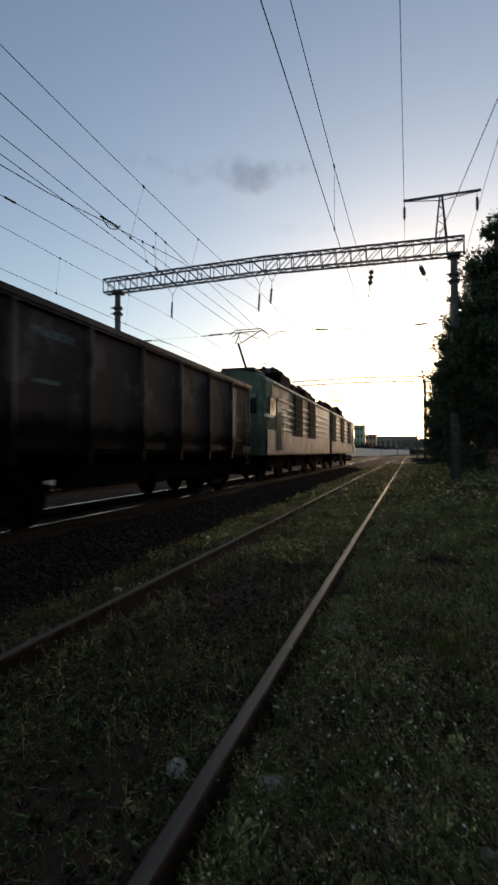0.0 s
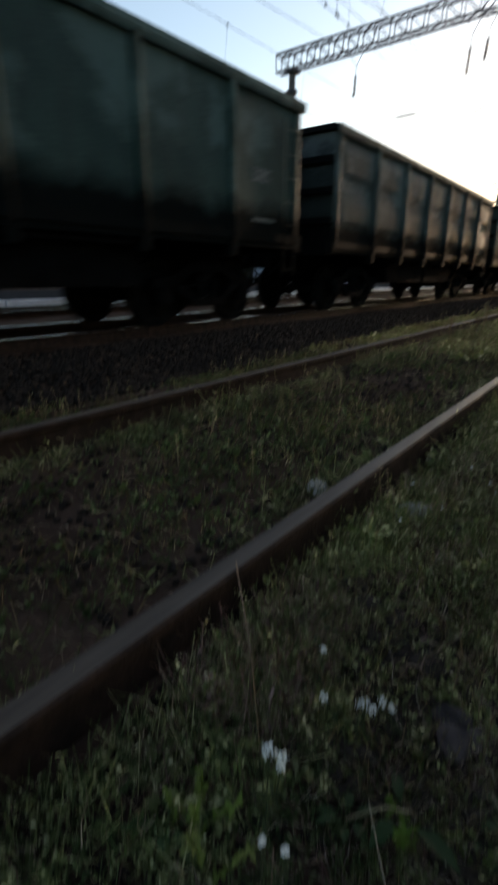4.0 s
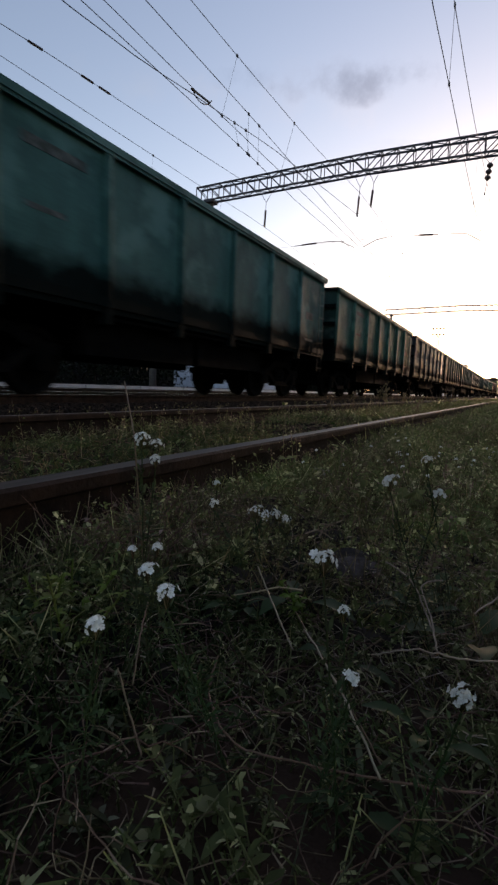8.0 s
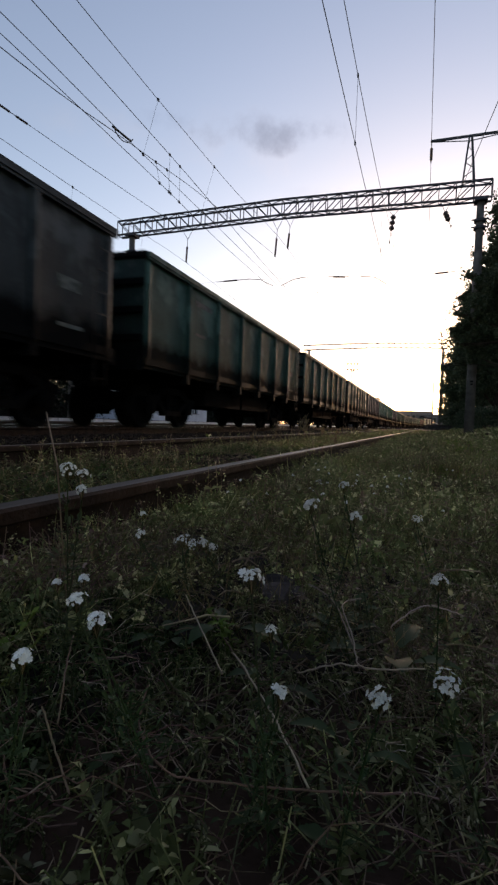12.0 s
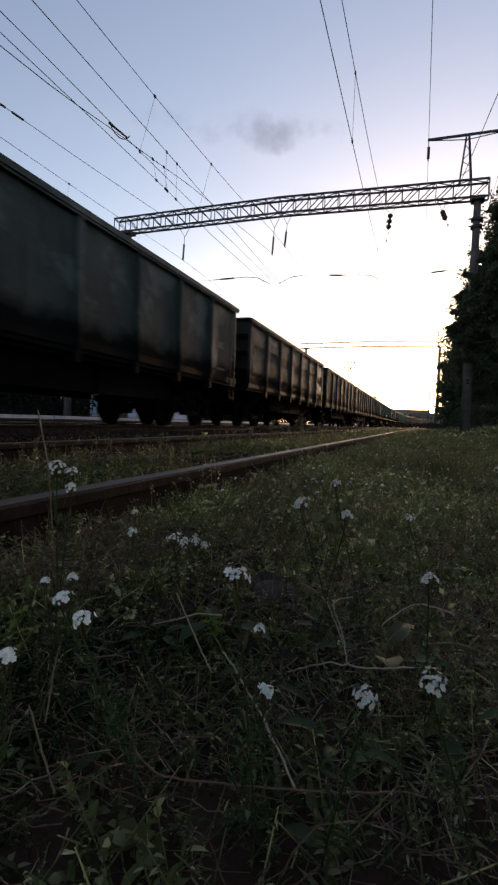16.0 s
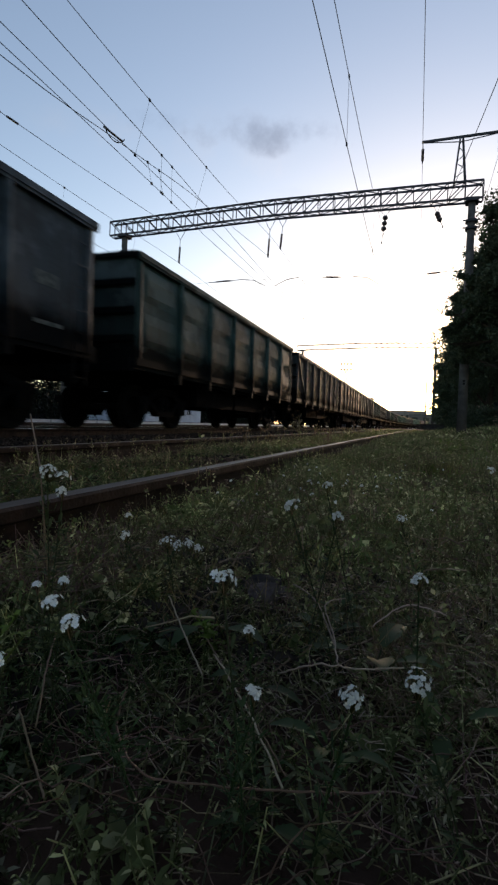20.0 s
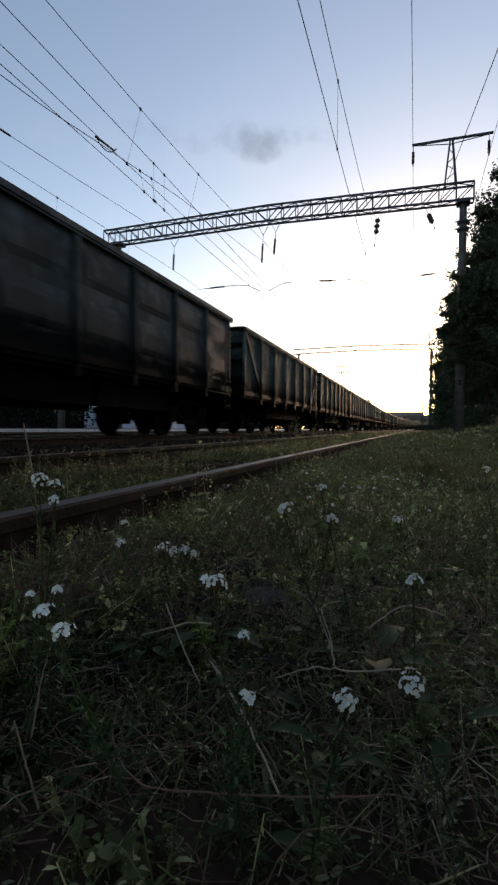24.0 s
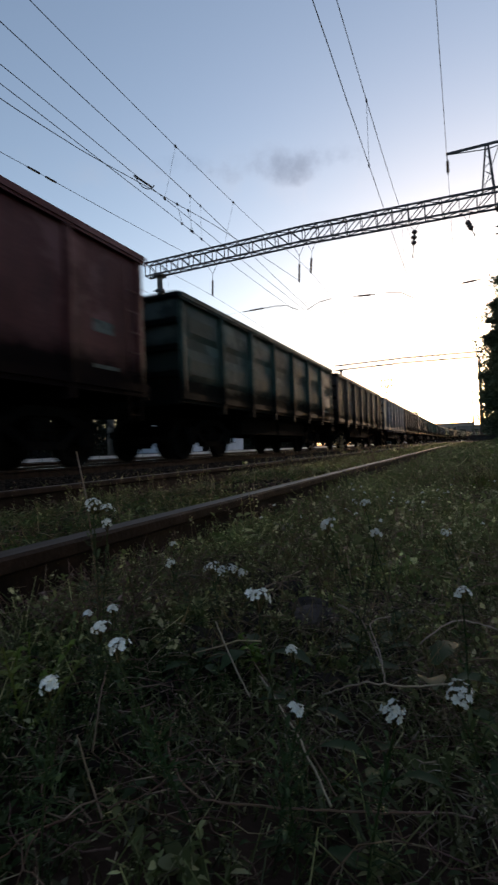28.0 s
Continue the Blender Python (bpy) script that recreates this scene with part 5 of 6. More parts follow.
def lush(x, y, h, n):
    """A taller yellow-green weed, thick with leaves."""
    t = thing("leafy_weed", "bright yellow-green leafy weed standing in the grass", "weed", "leafy weeds by the siding")
    z = lie(x, y)
    for k in range(3):
        b = Vector((x + random.gauss(0, 0.012), y + random.gauss(0, 0.012), z))
        e = b + Vector((random.gauss(0, 0.025), random.gauss(0, 0.025), h * random.uniform(0.7, 1.1)))
        st = part("stem", Mesh().path([b, b.lerp(e, 0.5), e], 0.0013, n=5), M_LUSH, t)
        for i in range(n):
            u = random.uniform(0.15, 1.0)
            a = random.uniform(0, 6.28)
            g = Mesh()
            broad_leaf(g, b.lerp(e, u), (math.cos(a), math.sin(a), random.uniform(0.1, 1.2)), 0.018 * random.uniform(0.6, 1.3), 0.007)
            part("leaf", g, M_LUSH, st, smooth=True)


for x, y, h in ((0.35, 0.62, 0.12), (0.31, 0.68, 0.11), (0.60, 0.85, 0.08), (1.02, 0.72, 0.07)):
    lush(x, y, h * 0.9, 16)

FLOWERS = [(0.451, 0.662, 0.133, 1.3), (0.465, 0.67, 0.11, 0.8), (0.359, 0.985, 0.019, 1), (0.411, 0.894, 0.006, 1.1), (0.466, 0.933, -0.006, 1.6), (0.489, 0.965, -0.015, 1.3), (0.493, 0.64, 0.017, 0.7), (0.461, 0.637, 0.009, 0.6), (0.573, 0.526, 0.043, 0.9), (0.612, 0.5, 0.04, 1.1), (0.73, 0.512, 0.087, 1.0), (0.732, 0.925, 0.106, 1.0), (0.721, 0.748, 0.103, 1.2), (0.76, 0.833, 0.079, 0.8), (0.835, 1.076, 0.041, 1.1), (0.862, 0.765, 0.029, 1.2), (0.818, 0.54, 0.006, 1.0), (0.861, 0.549, 0.02, 1.25), (0.745, 0.543, -0.007, 0.6), (0.712, 0.63, 0.001, 0.6), (1.006, 1.375, 0.11, 1.2), (0.578, 0.462, 0.023, 0.8)]
for x, y, z, s in FLOWERS:
    flower((x, y, z), s, True)
# a drift of small ones farther off, between the rail and the path
for i in range(60):
    x, y = random.gauss(0.55, 0.22), random.gauss(2.4, 0.42)
    if i > 38:
        x, y = random.uniform(0.5, 2.6), random.uniform(1.6, 5.5)
    if x > 0.15 and y > 1.4:
        flower((x, y, lie(x, y) + random.uniform(0.06, 0.13)), random.uniform(0.45, 0.8))


def stalk(x, y, top, lean):
    """A tall dry weed with seed heads."""
    s = thing("dry_stalk", "tall dry seed-headed weed stalk beside the rail", "weed", "dry stalks by the rail")
    z = lie(x, y)
    a, b = Vector((x, y, z - 0.02)), Vector((x + lean, y, top))
    part("stem", Mesh().path([a, a.lerp(b, 0.5) + Vector((lean * 0.2, 0, 0)), b], 0.003, n=5), M_STRAW, s)
    hd = Mesh()
    for i in range(26):
        u = random.uniform(0.45, 1.0)
        c = a.lerp(b, u) + Vector((random.gauss(0, 0.03), random.gauss(0, 0.03), random.gauss(0, 0.015)))
        hd.lathe([(0.002, -0.01), (0.008, 0.0), (0.006, 0.012), (0.001, 0.018)], c, n=5)
        hd.tube(a.lerp(b, max(u - 0.1, 0)), c, 0.0012, n=3, caps=False)
    part("seed_head", hd, M_STRAW, s)


for x, y, z, l in ((-1.2, 9.0, 0.36, 0.05), (-1.15, 9.2, 0.30, -0.06), (-1.25, 8.7, 0.26, 0.08), (-0.6, 13.6, 0.40, 0.05), (-0.65, 13.2, 0.36, -0.05), (-1.3, 7.5, 0.2, 0.03), (-1.0, 9.4, 0.22, 0.1), (-0.3, 7.0, 0.12, 0.02), (-0.9, 5.2, 0.12, 0.05), (-0.4, 11.5, 0.2, 0.03)):
    stalk(x, y, z, l)
# a thin bare stem close by
bare = thing("dry_stalk", "thin bare dry grass stem leaning over the rail", "weed", "dry stalks by the rail")
part("stem", Mesh().path([(0.33, 0.82, lie(0.33, 0.82)), (0.32, 0.8, 0.12), (0.21, 0.9, 0.2)], 0.0012, n=4), M_STRAW, bare)


def rock(name, x, y, r, flat, material, label, seed, sink=0.3):
    """A broken stone with chipped faces."""
    bm = bmesh.new()
    bmesh.ops.create_icosphere(bm, subdivisions=2, radius=1)
    for v in bm.verts:
        n = v.co.normalized()
        v.co = n * (1 + 0.35 * noise.noise(n * 1.4 + Vector((seed, 0, 0))) + 0.12 * noise.noise(n * 4 + Vector((0, seed, 0))))
    cut = random.Random(int(seed * 10))
    for k in range(9):
        n = Vector((cut.gauss(0, 1), cut.gauss(0, 1), cut.gauss(0, 1))).normalized()
        lim = cut.uniform(0.55, 0.8)
        for v in bm.verts:
            d = v.co.dot(n) - lim
            if d > 0:
                v.co -= n * d
    for v in bm.verts:
        v.co = Vector((v.co.x * r * 1.3, v.co.y * r, v.co.z * r * flat * 1.2))
    me = bpy.data.meshes.new(name)
    bm.to_mesh(me)
    bm.free()
    me.materials.append(material)
    ob = new(name, me)
    ob.matrix_basis = pose(x, y, lie(x, y) + r * flat * (1 - 2 * sink), 0, 0, seed * 40)
    return tagged(ob, label, "stone", "stones by the siding")


for i, (x, y, r, fl, m) in enumerate(((0.25, 3.9, 0.11, 0.4, 1), (0.19, 2.0, 0.075, 0.6, 1), (-0.22, 2.0, 0.06, 0.6, 1), (0.05, 2.67, 0.04, 0.6, 1), (0.07, 2.25, 0.035, 0.6, 1), (-2.1, 4.5, 0.06, 0.5, 1), (-1.3, 6.5, 0.08, 0.4, 1),
                                    (0.60, 1.06, 0.042, 0.85, 2), (0.575, 1.12, 0.035, 1.1, 2), (0.62, 1.10, 0.03, 0.8, 2), (0.50, 1.24, 0.05, 0.6, 0), (0.27, 1.98, 0.03, 0.8, 0), (0.31, 2.05, 0.035, 0.7, 0), (0.98, 1.87, 0.04, 0.6, 1), (0.36, 1.95, 0.04, 0.7, 0), (0.22, 1.42, 0.05, 0.6, 0), (0.3, 1.36, 0.045, 0.6, 0), (0.25, 1.5, 0.04, 0.7, 0), (0.16, 1.45, 0.035, 0.7, 0), (0.34, 1.46, 0.03, 0.8, 0))):
    rock("stone", x, y, r * (0.85 if m == 1 else 1), fl, (M_STONE, M_PALE, M_ROCK)[m], ("", "pale chalky broken stone in the weeds", "pinkish grey broken rock among the flowers")[m] or "dark broken stone half sunk in the weeds", i * 1.7)


def gravel(name, n, x0, x1, y0, y1, size, label):
    """Crushed stone: chipped six-sided pieces lying on the bed's shoulder."""
    x, y = rng.uniform(x0, x1, n), rng.uniform(y0, y1, n)
    z = np.maximum(lie_v(x, y), np.interp(x, (-4.2 - 4.35, -4.2 - 3.5, -4.2, -3.35), (-0.62, -0.22, -0.22, -0.62)))
    c = np.stack([x, y, z + size * 0.25], 1)
    cube = np.array([(-1, -1, -1), (1, -1, -1), (1, 1, -1), (-1, 1, -1), (-1, -1, 1), (1, -1, 1), (1, 1, 1), (-1, 1, 1)], float)
    v = cube[None] * rng.uniform(0.35, 1.0, (n, 8, 1)) * rng.uniform(0.6, 1.2, (n, 1, 3)) * size * 0.6
    a = rng.uniform(0, 6.28, (n, 3))
    ca, sa = np.cos(a), np.sin(a)
    rx = np.zeros((n, 3, 3)); rx[:, 0, 0] = 1; rx[:, 1, 1] = ca[:, 0]; rx[:, 1, 2] = -sa[:, 0]; rx[:, 2, 1] = sa[:, 0]; rx[:, 2, 2] = ca[:, 0]
    rz = np.zeros((n, 3, 3)); rz[:, 2, 2] = 1; rz[:, 0, 0] = ca[:, 1]; rz[:, 0, 1] = -sa[:, 1]; rz[:, 1, 0] = sa[:, 1]; rz[:, 1, 1] = ca[:, 1]
    v = np.einsum('nij,njk,nlk->nli', rz, rx, v) + c[:, None]
    q = np.array([(0, 3, 2, 1), (4, 5, 6, 7), (0, 1, 5, 4), (1, 2, 6, 5), (2, 3, 7, 6), (3, 0, 4, 7)])
    f = (np.arange(n)[:, None, None] * 8 + q[None]).reshape(-1, 4)
    return tagged(soup(name, v.reshape(-1, 3), f, M_STONE), label, "gravel", kind="stuff")


gravel("gravel", 16000, -4.75, -2.5, 0.5, 16.0, 0.055, "dark crushed stone spilling from the main track's bed")
gravel("gravel", 12000, -4.75, -2.8, 16.0, 45.0, 0.075, "dark crushed stone on the bed's shoulder farther on")
gravel("gravel", 4500, -2.3, 2.2, 0.9, 7.0, 0.026, "small stones scattered in the weeds of the siding")
gravel("gravel", 500, 0.05, 0.5, 0.3, 1.3, 0.02, "small dark stones along the foot of the rail")
gravel("gravel", 350, 0.35, 0.8, 0.85, 1.4, 0.03, "dark stones gathered round the broken rock")


# ---- locomotive ----
M_LOCO = paint("loco_green_paint", (0.045, 0.058, 0.038), amount=0.35, soot=0.3)
M_SKIRT = paint("loco_grey_paint", (0.115, 0.108, 0.095), amount=0.3, soot=0.15)
M_CREAM = paint("loco_cream_stripe", (0.22, 0.21, 0.175), amount=0.25, soot=0.0)


def loco(front):
    """One section of a two-section electric locomotive; its cab is at the outer end."""
    e = 1 if front else -1
    L, hw = 15.9, 1.56
    t = thing("locomotive_section", "green and grey electric locomotive section with cream side stripes", "locomotive", "sections of the electric locomotive")
    g = Mesh()
    prof = [(-hw, 1.1), (hw, 1.1), (hw, 3.95), (hw - 0.08, 4.12), (hw - 0.35, 4.26), (0.5, 4.34), (-0.5, 4.34), (-hw + 0.35, 4.26), (-hw + 0.08, 4.12), (-hw, 3.95)]
    stations_ = [(-L / 2, 1.0), (L / 2 - 1.0, 1.0), (L / 2 - 0.25, 0.97), (L / 2, 0.9)]
    vs = [Vector((x * k, e * y, z)) for y, k in stations_ for x, z in prof]
    n = len(prof)
    fs = [(i * n + j, i * n + (j + 1) % n, (i + 1) * n + (j + 1) % n, (i + 1) * n + j) for i in range(3) for j in range(n)]
    fs += [tuple(range(n - 1, -1, -1)), tuple(3 * n + j for j in range(n))]
    if e < 0:
        fs = [f[::-1] for f in fs]
    g.add(vs, fs)
    body = part("body", g, M_LOCO, t)
    part("roof_deck", Mesh().box((0, 0, 4.38), (1.9, L - 1.6, 0.1)), M_BLACK, t)
    for sx in (-1, 1):
        part("skirt", Mesh().box((sx * (hw + 0.012), 0, 1.62), (0.03, L - 0.4, 0.92)), M_SKIRT, t)
        for z in (2.2, 2.5, 2.8, 3.1, 3.4):
            part("stripe", Mesh().box((sx * (hw + 0.012), -e * 0.6, z), (0.03, L - 2.6, 0.10)), M_CREAM, t)
        part("gutter", Mesh().beam((sx * (hw + 0.02), -e * L / 2, 3.98), (sx * (hw + 0.02), e * (L / 2 - 1.0), 3.98), 0.06, 0.07), M_CREAM, t)
        part("cab_stripe", Mesh().box((sx * (hw - 0.02), e * (L / 2 - 0.55), 2.62), (0.1, 1.0, 0.14)), M_CREAM, t)
        for y in ((-6.7, -1.75, 3.1) if front else (2.15, -1.5)):
            w = part("side_window", Mesh().box((sx * (hw + 0.03), e * y, 2.95), (0.05, 1.8, 1.95)), M_VENT, t, "dark louvred side window")
            for k in range(7):
                part("louvre", Mesh().box((sx * (hw + 0.06), e * y, 2.2 + 0.25 * k), (0.03, 1.6, 0.03)), M_BLACK, w)
        w = part("cab_window", Mesh().box((sx * (hw + 0.0), e * (L / 2 - 1.0), 3.0), (0.06, 0.8, 0.7)), M_GLASS, t)
        d = part("cab_door", Mesh().box((sx * (hw + 0.01), e * (L / 2 - 2.0), 2.3), (0.05, 0.7, 2.0)), M_LOCO, t)
        part("handrail", Mesh().tube((sx * (hw + 0.06), e * (L / 2 - 2.5), 1.3), (sx * (hw + 0.06), e * (L / 2 - 2.5), 2.9), 0.02, n=6), M_STEEL, d)
    for sx in (-0.75, 0.75):
        part("windscreen", Mesh().box((sx * 0.9, e * (L / 2 + 0.01), 3.05), (1.1, 0.08, 0.75)), M_GLASS, t)
        lamp = part("buffer_lamp", Mesh().tube((sx * 1.4, e * (L / 2 - 0.02), 1.6), (sx * 1.4, e * (L / 2 + 0.1), 1.6), 0.11, n=12), M_STEEL, t)
    part("headlamp", Mesh().tube((0, e * (L / 2 - 0.3), 4.2), (0, e * (L / 2 + 0.02), 4.2), 0.2, n=14), M_STEEL, t)
    # roof gear
    for y, s in ((-6.0, (1.7, 1.6, 0.5)), (-3.6, (1.9, 2.4, 0.62)), (-0.6, (1.7, 2.2, 0.5)), (2.2, (1.9, 2.4, 0.85)), (4.0, (1.5, 0.8, 0.6))):
        rb = part("roof_box", Mesh().box((0, e * y, 4.40 + s[2] * 0.32), (s[0], s[1], s[2] * 0.64), ch=0.2), M_BLACK, t)
        part("roof_cowl", Mesh().box((0, e * y, 4.40 + s[2] * 0.8), (s[0] * 0.7, s[1] * 0.75, s[2] * 0.32), ch=0.25), M_BLACK, rb)
        for k in (-0.3, 0.1, 0.4):
            part("roof_pot", Mesh().lathe([(0.1, 0.0), (0.16, 0.06), (0.1, 0.12), (0.15, 0.18), (0.09, 0.26), (0.03, 0.3)], (s[0] * 0.3, e * (y + k * s[1]), 4.40 + s[2] * 0.64), n=10), M_GLAZE, rb)
    for k in range(7):
        part("roof_insulator", Mesh().lathe([(0.05, 4.4), (0.09, 4.46), (0.05, 4.52), (0.09, 4.58), (0.05, 4.64), (0.04, 4.78)], (0.62 if k % 2 else -0.62, e * (-6.5 + 1.5 * k), 0), n=10), M_GLAZE, t)
    part("roof_bus_bar", Mesh().tube((0.62, -e * 6.8, 4.8), (0.62, e * 3.2, 4.8), 0.025, n=6), M_WIRE, t)
    for y in (-4.6, 4.6):
        b = part("bogie", Mesh().box((0, e * y, 0.75), (2.3, 3.9, 0.35)), M_BLACK, t)
        for sx in (-1, 1):
            part("side_frame", Mesh().box((sx * 1.18, e * y, 0.78), (0.16, 4.4, 0.38), ch=0.03), M_BLACK, b)
        for dy in (-1.5, 1.5):
            g = Mesh()
            g.tube((-1.1, 0, 0), (1.1, 0, 0), 0.09, n=10)
            for sx in (-1, 1):
                g.lathe([(0.12, -0.06), (0.5, -0.05), (0.625, -0.06), (0.63, 0.05), (0.66, 0.07), (0.5, 0.06), (0.12, 0.06)], (sx * 0.79, 0, 0), axis='X', n=26)
            part("wheelset", g, M_WHEEL, b, at=pose(0, e * y + dy, 0.625))
        for dy in (-1.5, 1.5):
            part("axle_box", Mesh().box((1.18, e * y + dy, 0.62), (0.24, 0.36, 0.36), ch=0.08), M_BLACK, b)
    part("sand_box", Mesh().box((0, 0, 0.8), (2.4, 2.2, 0.6), ch=0.05), M_BLACK, t)
    for s in (-1, 1):
        part("coupler", Mesh().box((0, s * (L / 2 + 0.22), 1.06), (0.35, 0.45, 0.32), ch=0.06), M_BLACK, t)
    part("pilot", Mesh().box((0, e * (L / 2 + 0.05), 0.62), (2.4, 0.2, 0.5), ch=0.04), M_BLACK, t)
    y = e * 5.4
    if not front:
        y = -5.8
        p = part("pantograph", Mesh().box((0, y, 4.62), (1.4, 1.7, 0.1)), M_WIRE, t, "raised pantograph touching the wire")
        for sx in (-0.6, 0.6):
            for dy in (-0.6, 0.6):
                part("base_insulator", Mesh().lathe([(0.06, 4.38), (0.1, 4.44), (0.06, 4.5), (0.1, 4.54), (0.06, 4.6)], (sx, y + dy, 0), n=10), M_GLAZE, p)
        part("lower_arm", Mesh().tube((0, y + 0.5, 4.66), (0, y - 0.75, 5.7), 0.05, n=6), M_WIRE, p)
        for sx in (-1, 1):
            part("upper_arm", Mesh().tube((sx * 0.12, y - 0.75, 5.7), (sx * 0.45, y + 0.75, 6.5), 0.022, n=6), M_WIRE, p)
        part("brace", Mesh().tube((0.12, y - 0.75, 5.7), (-0.5, y + 0.7, 6.48), 0.014, n=6), M_WIRE, p)
        for dy in (0.55, 0.95):
            part("collector_strip", Mesh().path([Vector((-0.85, y + dy, 6.38)), Vector((-0.58, y + dy, 6.58)), Vector((0.58, y + dy, 6.58)), Vector((0.85, y + dy, 6.38))], 0.02, n=6), M_WIRE, p)
        y = -5.4
        part("antenna", Mesh().path([Vector((0.4, y + 2.0, 4.4)), Vector((0.5, y + 2.2, 5.3)), Vector((0.1, y + 2.2, 5.45))], 0.018, n=5), M_WIRE, t)
    else:
        part("pantograph", Mesh().box((0, y, 4.66), (1.4, 2.2, 0.16)), M_WIRE, t, "folded pantograph")
    return t


TRAIN.append((loco(False), 23.6))
TRAIN.append((loco(True), 40.25))


# ---- trees ----
def tree(x, y, blobs, n, leaf, label, trunk=0.16, height=None, name="tree", limbs=True, green=None):
    """A tapered trunk, limbs that reach into the crown and a crown of many small leaves in clumps."""
    t = thing(name, label, "tree" if name == "tree" else "bush", "trees beside the siding")
    z = lie(x, y)
    h = height or max(b[2] for b in blobs) * 0.8
    g = Mesh()
    pts, p = [], Vector((x, y, z - 0.2))
    for i in range(7):
        pts.append(p.copy())
        p += Vector((random.gauss(0, 0.12), random.gauss(0, 0.12), (h + 0.2) / 6))
    for i in range(6):
        g.tube(pts[i], pts[i + 1], trunk * (1 - i / 7.5), trunk * (1 - (i + 1) / 7.5), n=10, caps=False)
    part("trunk", g, M_BARK, t, smooth=True)
    if limbs:
        for b in blobs:
            a = pts[min(5, 1 + int(4.5 * max(0.0, min(1.0, (b[2] - 1.0 - z) / h))))]
            c = Vector(b[:3])
            m = a.lerp(c, 0.5) + Vector((random.gauss(0, 0.2), random.gauss(0, 0.2), 0.25))
            g = Mesh()
            g.tube(a, m, trunk * 0.42, trunk * 0.25, n=7, caps=False)
            g.tube(m, c, trunk * 0.25, trunk * 0.1, n=6, caps=False)
            for k in range(5):
                q = c + Vector((random.gauss(0, 1), random.gauss(0, 1), random.gauss(0, 0.8))) * b[3] * 0.5
                g.tube(m.lerp(c, random.random()), q, trunk * 0.12, trunk * 0.03, n=5, caps=False)
            part("limb", g, M_BARK, t, smooth=True)
    vol = np.array([b[3] ** 2 for b in blobs])
    vol = vol / vol.sum()
    P, D = [], []
    for b, w in zip(blobs, vol):
        k = int(n * w)
        clumps = max(8, int(22 * b[3]))
        u = unit(rng.normal(0, 1, (clumps, 3)))
        c = np.array(b[:3]) + u * b[3] * rng.uniform(0.35, 1.0, (clumps, 1)) * np.array([1, 1, 0.9])
        s = b[3] * rng.uniform(0.14, 0.30, clumps)
        i = rng.integers(0, clumps, k)
        P.append(c[i] + np.clip(rng.normal(0, 1, (k, 3)), -1.5, 1.5) * s[i][:, None] * np.array([1, 1, 0.6]))
        D.append(unit(rng.normal(0, 1, (k, 3)) + np.array([0, 0, -0.35])))
    P, D = np.concatenate(P), np.concatenate(D)
    keep = P[:, 2] > -0.1
    P, D = P[keep], D[keep]
    L = leaf * rng.uniform(0.6, 1.35, len(P))
    v, f = flakes(P, D, L, L * 0.62)
    ob = soup("crown", v, f, green or M_TREE, t)
    return t


TL = "leafy dark green tree beside the gantry mast"
tree(5.0, 20.8, [(2.85, 21.3, 4.9, 0.6), (2.95, 21.4, 5.8, 0.55), (2.85, 21.2, 4.1, 0.5), (3.1, 21.0, 4.8, 0.75), (3.3, 20.8, 5.7, 0.9), (3.95, 20.6, 7.0, 1.15), (4.3, 20.5, 8.3, 1.2), (5.2, 20.6, 9.4, 1.5), (4.6, 20.5, 5.6, 1.5), (5.6, 20.5, 7.4, 1.8), (4.3, 20.8, 3.8, 1.1), (6.2, 21, 5, 2.0), (6.4, 20.8, 10.2, 1.6), (3.0, 20.9, 6.6, 0.4), (3.35, 20.7, 7.9, 0.45), (3.9, 20.6, 9.5, 0.4), (4.4, 20.5, 10.3, 0.35), (5.1, 20.6, 11.1, 0.4), (2.45, 22.2, 4.5, 0.5), (2.2, 22.2, 4.2, 0.4), (2.6, 22.1, 5.2, 0.55), (2.75, 22.1, 6.0, 0.5), (2.6, 22.2, 3.7, 0.5), (2.8, 22.2, 3.1, 0.45), (2.0, 22.1, 4.9, 0.24), (2.15, 22.2, 5.6, 0.22), (2.35, 22.1, 6.4, 0.2), (1.95, 22.2, 4.3, 0.26), (2.1, 22.2, 3.6, 0.22), (3.2, 21.6, 8.6, 0.3)], 125000, 0.11, TL, 0.2)
tree(4.6, 30.5, [(2.95, 30.6, 5.4, 0.75), (2.95, 30.4, 4.1, 0.7), (3.3, 31, 6.2, 1.0), (3.4, 31, 3.6, 1.1), (4.0, 31, 8.0, 1.5), (4.6, 31, 5.0, 1.8), (5.2, 31, 10.5, 2.0), (6.2, 31, 7.5, 2.4), (5.6, 30.6, 3.4, 1.8), (3.4, 30.6, 2.4, 0.9), (3.1, 30.4, 7.4, 0.7), (3.6, 30.8, 9.4, 0.7)], 75000, 0.135, "broad leafy tree at the edge of the line", 0.2)
tree(4.9, 41.0, [(3.0, 41, 3.2, 0.9), (3.2, 41, 5.0, 1.2), (3.9, 41, 7.0, 1.7), (4.8, 42, 9.5, 2.2), (5.4, 41, 4.0, 2.2), (6.5, 42, 7.5, 2.6), (3.3, 41, 1.6, 1.0), (3.4, 41.5, 3.4, 1.0), (3.7, 42, 4.6, 1.1)], 60000, 0.17, "leafy tree farther along the line", 0.2)
